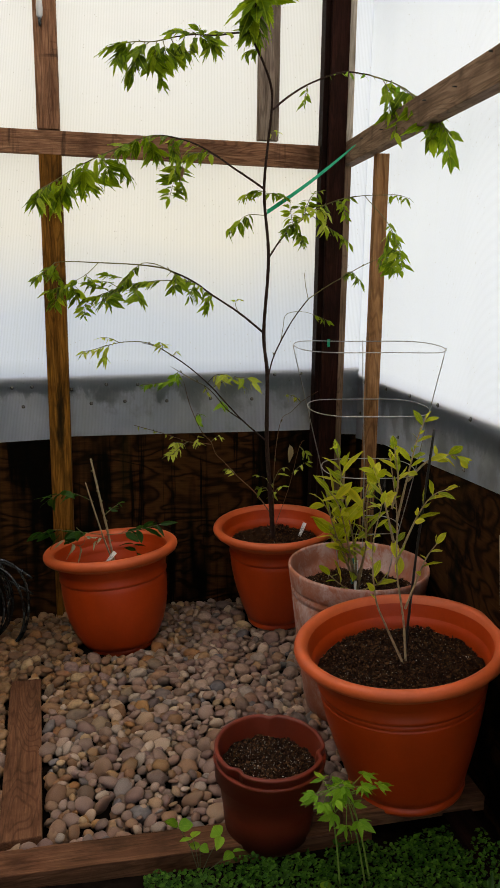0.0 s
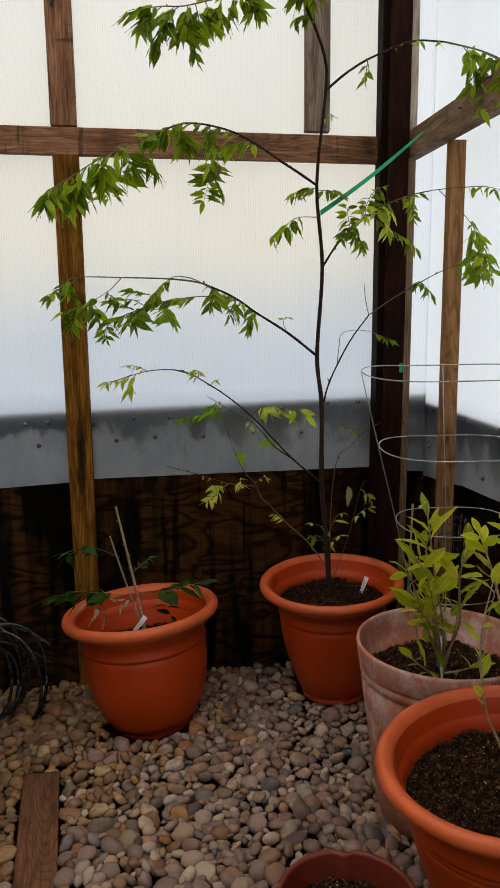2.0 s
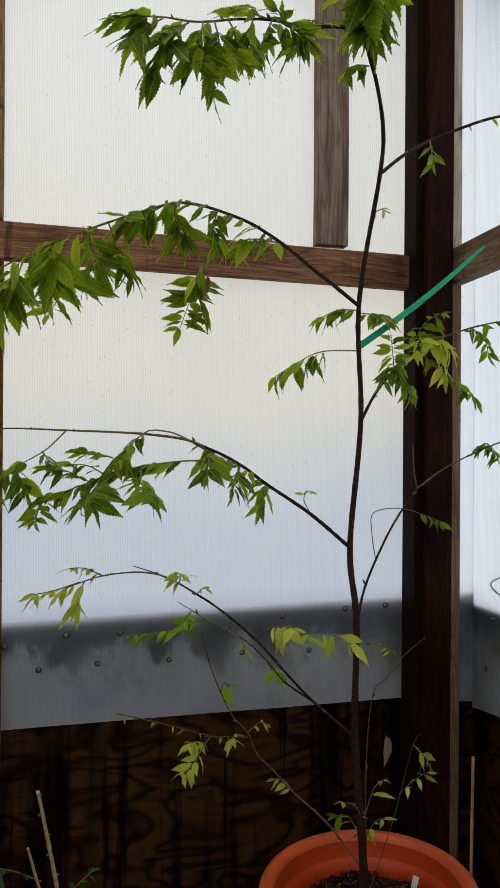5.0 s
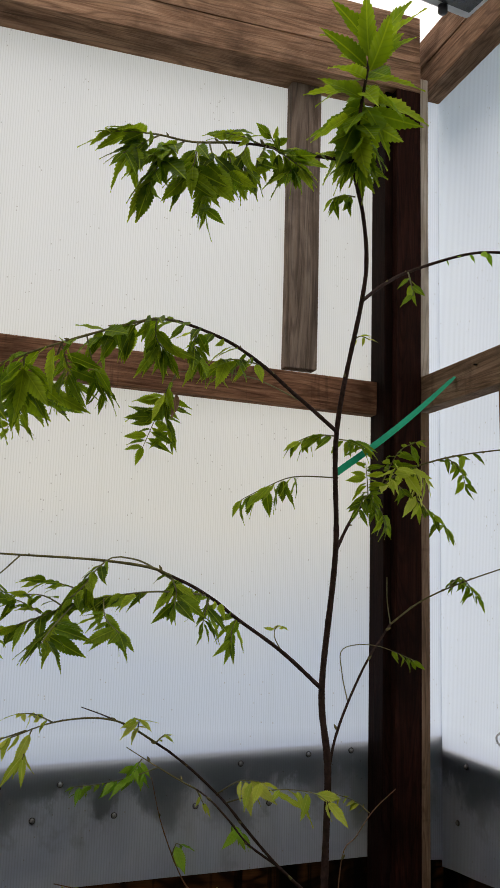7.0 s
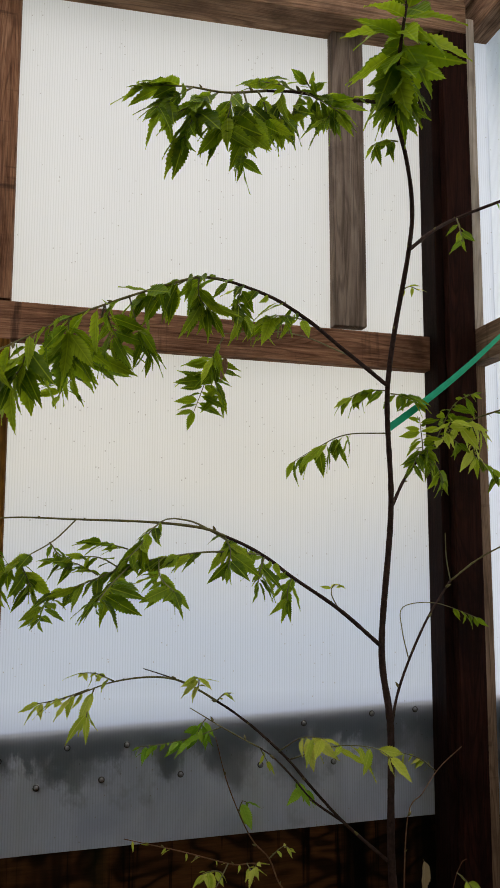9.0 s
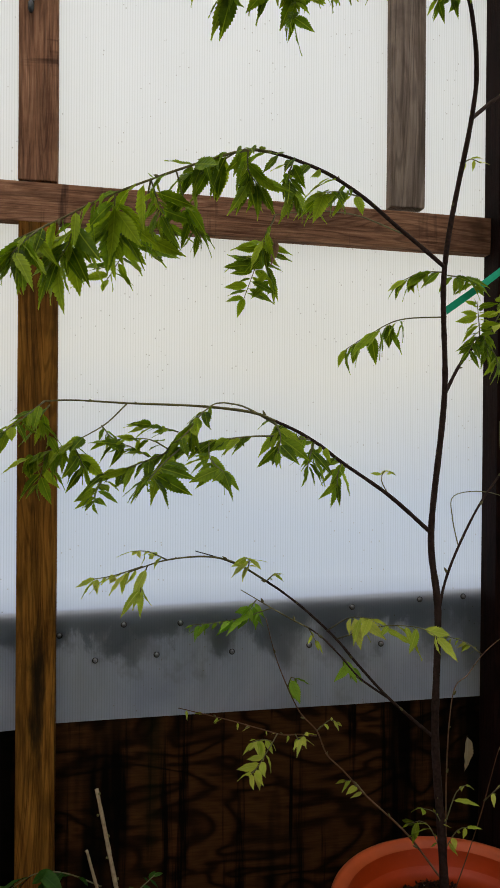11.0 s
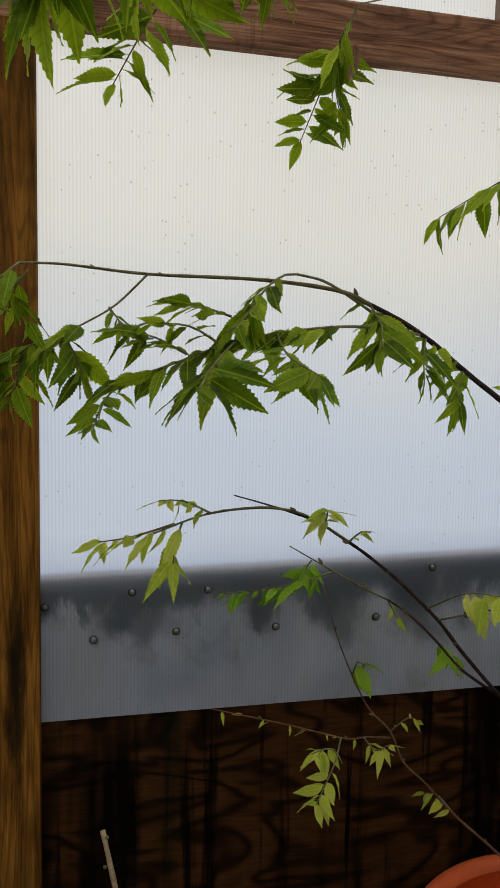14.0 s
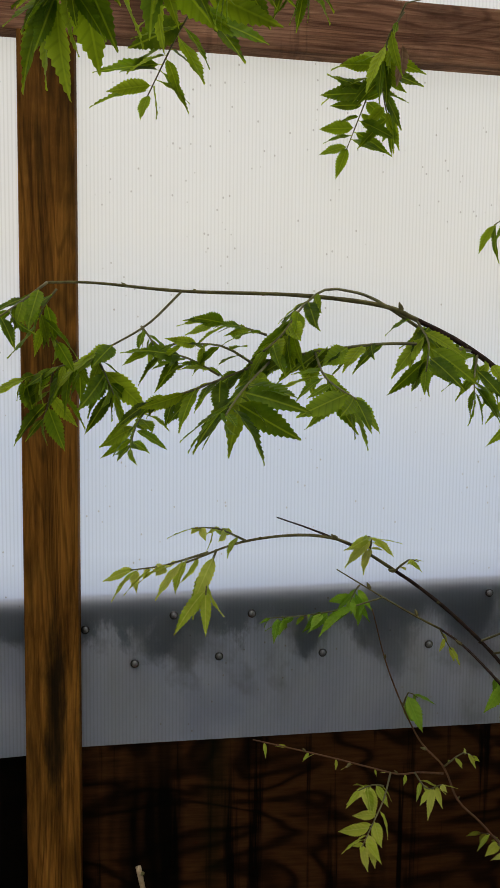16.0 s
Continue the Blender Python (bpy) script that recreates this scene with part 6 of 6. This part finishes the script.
gr = random.Random(21)
verts, faces = [], []
flat = []
for k in range(15000):
    x, y = gr.uniform(0.33, 1.25), gr.uniform(-2.25, -1.6)
    if y > -1.755 + 0.1 * (x - 0.34) + 0.02 * math.sin(x * 23):
        continue
    if (x - 0.668) ** 2 + (y + 1.59) ** 2 < 0.0175:
        continue
    mound = min(1.0, (-1.7 + 0.1 * (x - 0.34) - y) / 0.14)
    h = 0.045 * mound + 0.022 * noise.noise(Vector((x * 9, y * 9, 2))) + 0.024 * noise.noise(Vector((x * 26, y * 26, 4))) - gr.random() ** 1.6 * 0.055
    r = gr.uniform(0.003, 0.0074)
    tilt, a = gr.uniform(0, 0.9), gr.uniform(0, 6.283)
    nrm = Vector((math.sin(tilt) * math.cos(a), math.sin(tilt) * math.sin(a), math.cos(tilt)))
    ux = nrm.orthogonal().normalized()
    uy = nrm.cross(ux)
    s = len(verts)
    for i in range(6):
        b_ = i * math.pi / 3
        verts.append(tuple(Vector((x, y, h)) + (ux * math.cos(b_) + uy * math.sin(b_) * 0.85) * r))
        flat.append((0.5 + 0.4 * math.cos(b_), 0.5 + 0.4 * math.sin(b_)))
    verts.append((x, y, h - r * 0.35))
    flat.append((0.5, 0.5))
    faces += [(s + i, s + (i + 1) % 6, s + 6) for i in range(6)]
cover = from_data("ground_cover", verts, faces, LEAF_COVER, smooth=True)
leaf_uv(cover.data, flat)
tagged(cover, "dense low green creeping ground cover", "ground cover", kind="stuff")


def maple_leaf(parent, p, size, a, mat_meshes, rg):
    """A five-lobed seedling leaf from pointed leaflets."""
    for k in range(5):
        b_ = a + (k - 2) * 0.62
        d = Vector((math.cos(b_), math.sin(b_) * 0.8, -0.15 + rg.uniform(-0.15, 0.15)))
        ob = new("leaf", mat_meshes[k % 5])
        ob.parent = parent
        ob.matrix_local = leaf_pose(Vector(p), d, size * (1.0 - 0.12 * abs(k - 2)), rg)


SEED = leaf_set(LEAF_SEED, 0.4)
ROUND_LEAVES = leaf_set(LEAF_SEED, 0.85, 0.05)
seedling = empty("seedling", pose(0.82, -1.85, 0.0), "green self-sown seedlings with lobed leaves on thin stems", "plant")
for base, top, n in (((-0.005, 0, -0.01), (-0.045, 0.0, 0.29), 8), ((0.06, 0, 0.0), (0.0, 0.0, 0.27), 7), ((0.075, 0.01, 0.0), (0.01, 0.02, 0.275), 5)):
    tube("stem", [base, Vector(base).lerp(Vector(top), 0.5) + Vector((0.004, 0, 0)), top], 0.0026, 0.0016, STALK, seedling, sides=6)
    for k in range(n):
        a = 6.283 * k / n + top[0] * 30
        p = Vector(top) + Vector((0.036 * math.cos(a), 0.036 * math.sin(a), gr.uniform(-0.055, 0.03)))
        tube("stalk", [top, p], 0.0012, 0.0009, STALK, seedling, sides=5)
        maple_leaf(seedling, p, gr.uniform(0.032, 0.054), a, SEED, gr)
tube("stalk", [(0.0, 0.0, 0.27), (0.07, 0.0, 0.295)], 0.0012, 0.0009, STALK, seedling, sides=5)
maple_leaf(seedling, (0.075, 0, 0.295), 0.042, 0.2, SEED, gr)
weed = empty("weed", pose(0.47, -1.75, 0.0), "small light green weed with rounded leaves beside the edging", "plant")
for k, (x, y, z, s) in enumerate(((-0.055, 0.0, 0.14, 0.038), (-0.02, -0.02, 0.12, 0.034), (0.05, -0.02, 0.12, 0.04), (0.0, 0.0, 0.08, 0.03), (0.08, -0.03, 0.08, 0.034), (0.3, -0.12, 0.02, 0.045))):
    tube("stem", [(0, 0, -0.01), (x * 0.5, y, z * 0.6), (x, y, z)], 0.0013, 0.0009, BARK_GREEN, weed, sides=5)
    for q in range(2):
        ob = new("leaf", ROUND_LEAVES[(k + q) % 5])
        ob.parent = weed
        ob.matrix_local = leaf_pose(Vector((x, y, z)), (math.cos(k + 2.4 * q), math.sin(k + 2.4 * q), 0.1), s, gr)

sprout = empty("weed", pose(1.09, -2.02, 0.02), "light green weed with rounded leaves in the ground cover", "plant")
for k, (x, y, z, s) in enumerate(((0.0, 0.0, 0.06, 0.055), (-0.045, -0.03, 0.05, 0.05), (0.05, 0.02, 0.045, 0.04), (-0.15, 0.04, 0.04, 0.035))):
    tube("stem", [(0, 0, -0.02), (x * 0.5, y, z * 0.6), (x, y, z)], 0.0013, 0.0009, BARK_GREEN, sprout, sides=5)
    for q in range(2):
        ob = new("leaf", ROUND_LEAVES[(k + q) % 5])
        ob.parent = sprout
        ob.matrix_local = leaf_pose(Vector((x, y, z)), (math.cos(2 * k + 2.4 * q), math.sin(2 * k + 2.4 * q), 0.1), s, gr)
blade = empty("strap_leaf_plant", pose(1.13, -2.0, 0.0), "long dark green strap leaves beside the edging", "plant")
for k, top in enumerate(((0.1, 0.07, 0.14), (0.13, -0.02, 0.1), (0.06, 0.1, 0.09))):
    ob = new("leaf", DARK_LEAVES[k])
    ob.parent = blade
    ob.matrix_local = leaf_pose(Vector((0, 0, 0)), top, 0.19 - 0.03 * k, gr) @ Matrix.Diagonal((0.45, 1, 1, 1))

# ---- pebbles ----
def pebble_mesh(seed, mat):
    pr = random.Random(seed)
    bm = bmesh.new()
    bmesh.ops.create_icosphere(bm, subdivisions=2, radius=1.0)
    sx, sy, sz = pr.uniform(0.92, 1.34), pr.uniform(0.78, 1.04), pr.uniform(0.44, 0.72)
    for v in bm.verts:
        k = 1 + 0.27 * noise.noise(v.co * 1.15 + Vector((seed * 3.7, 0, 0)))
        v.co = Vector((v.co.x * sx * k, v.co.y * sy * k, v.co.z * sz * k))
    for f in bm.faces:
        f.smooth = True
    me = bpy.data.meshes.new("pebble")
    bm.to_mesh(me)
    bm.free()
    me.materials.append(mat)
    return me


PEBBLES = [pebble_mesh(k % 20, PEBBLE if k < 20 else PEBBLE_TAN) for k in range(40)]
pr = random.Random(33)
spots = []
grid = {}


def clear_of_boards(x, y):
    t = (y + 0.61) / (-0.99)
    if -0.02 < t < 1.0 and abs(x - (-0.139 + 0.136 * t)) < 0.074:
        return False
    t = (y + 0.68) / (-0.92)
    if -0.02 < t < 1.0 and abs(x - (-0.42 + 0.12 * t)) < 0.074:
        return False
    if y < -1.615 + 0.084 * x:
        return False
    for cx, cy, r in ((0.2, -0.365, 0.165), (0.9, -0.2, 0.155), (1.071, -0.956, 0.14), (1.08, -1.45, 0.15), (0.668, -1.59, 0.1)):
        if (x - cx) ** 2 + (y - cy) ** 2 < r * r:
            return False
    return True


for layer, (tries, gap, low) in enumerate(((9000, 0.026, 0.0), (26000, 0.034, 0.014))):
    grid = {}
    for k in range(tries):
        x, y = pr.uniform(-0.95, 1.25), pr.uniform(-1.62, -0.01)
        if not clear_of_boards(x, y):
            continue
        if layer and pr.random() < 0.02:
            continue
        size = pr.choice((0.015, 0.018, 0.021, 0.025, 0.029, 0.034)) * pr.uniform(0.9, 1.12) * (1.0 if k < tries * 0.5 else 0.75)
        key = (int(x / 0.05), int(y / 0.05))
        close = False
        for i in (-1, 0, 1):
            for j in (-1, 0, 1):
                for qx, qy, qs in grid.get((key[0] + i, key[1] + j), ()):
                    if (qx - x) ** 2 + (qy - y) ** 2 < (0.74 * (qs + size)) ** 2:
                        close = True
        if close:
            continue
        grid.setdefault(key, []).append((x, y, size))
        z = floor_height(x, y) - 0.022 + low + pr.uniform(-0.004, 0.006)
        m = pose(x, y, z, pr.gauss(0, 24), pr.gauss(0, 24), pr.uniform(0, 360)) @ Matrix.Diagonal((size, size, size, 1))
        tan = 0.55 - 1.3 * x + 0.45 * (y + 0.9) + pr.gauss(0, 0.3) > 0.35
        spots.append((layer, PEBBLES[pr.randrange(20) + (20 if tan else 0)], m))
near = sorted((s for s in spots if s[0] == 1), key=lambda s: (s[2].translation - Vector((0.35, -1.35, 0))).length)
singles = near[:300]
chosen = {id(s) for s in singles}
for _, me, m in singles:
    ob = new("pebble", me)
    ob.parent = floor
    ob.matrix_local = m
for mat, label in ((PEBBLE, "smooth mauve and grey river pebbles"), (PEBBLE_TAN, "smooth tan and orange river pebbles")):
    verts, faces = [], []
    for s in spots:
        if id(s) in chosen or s[1].materials[0] is not mat:
            continue
        k = len(verts)
        verts += [tuple(s[2] @ v.co) for v in s[1].vertices]
        faces += [tuple(k + i for i in f.vertices) for f in s[1].polygons]
    bed = from_data("pebbles", verts, faces, mat, floor, label, True)
    bed["kind"] = "stuff"
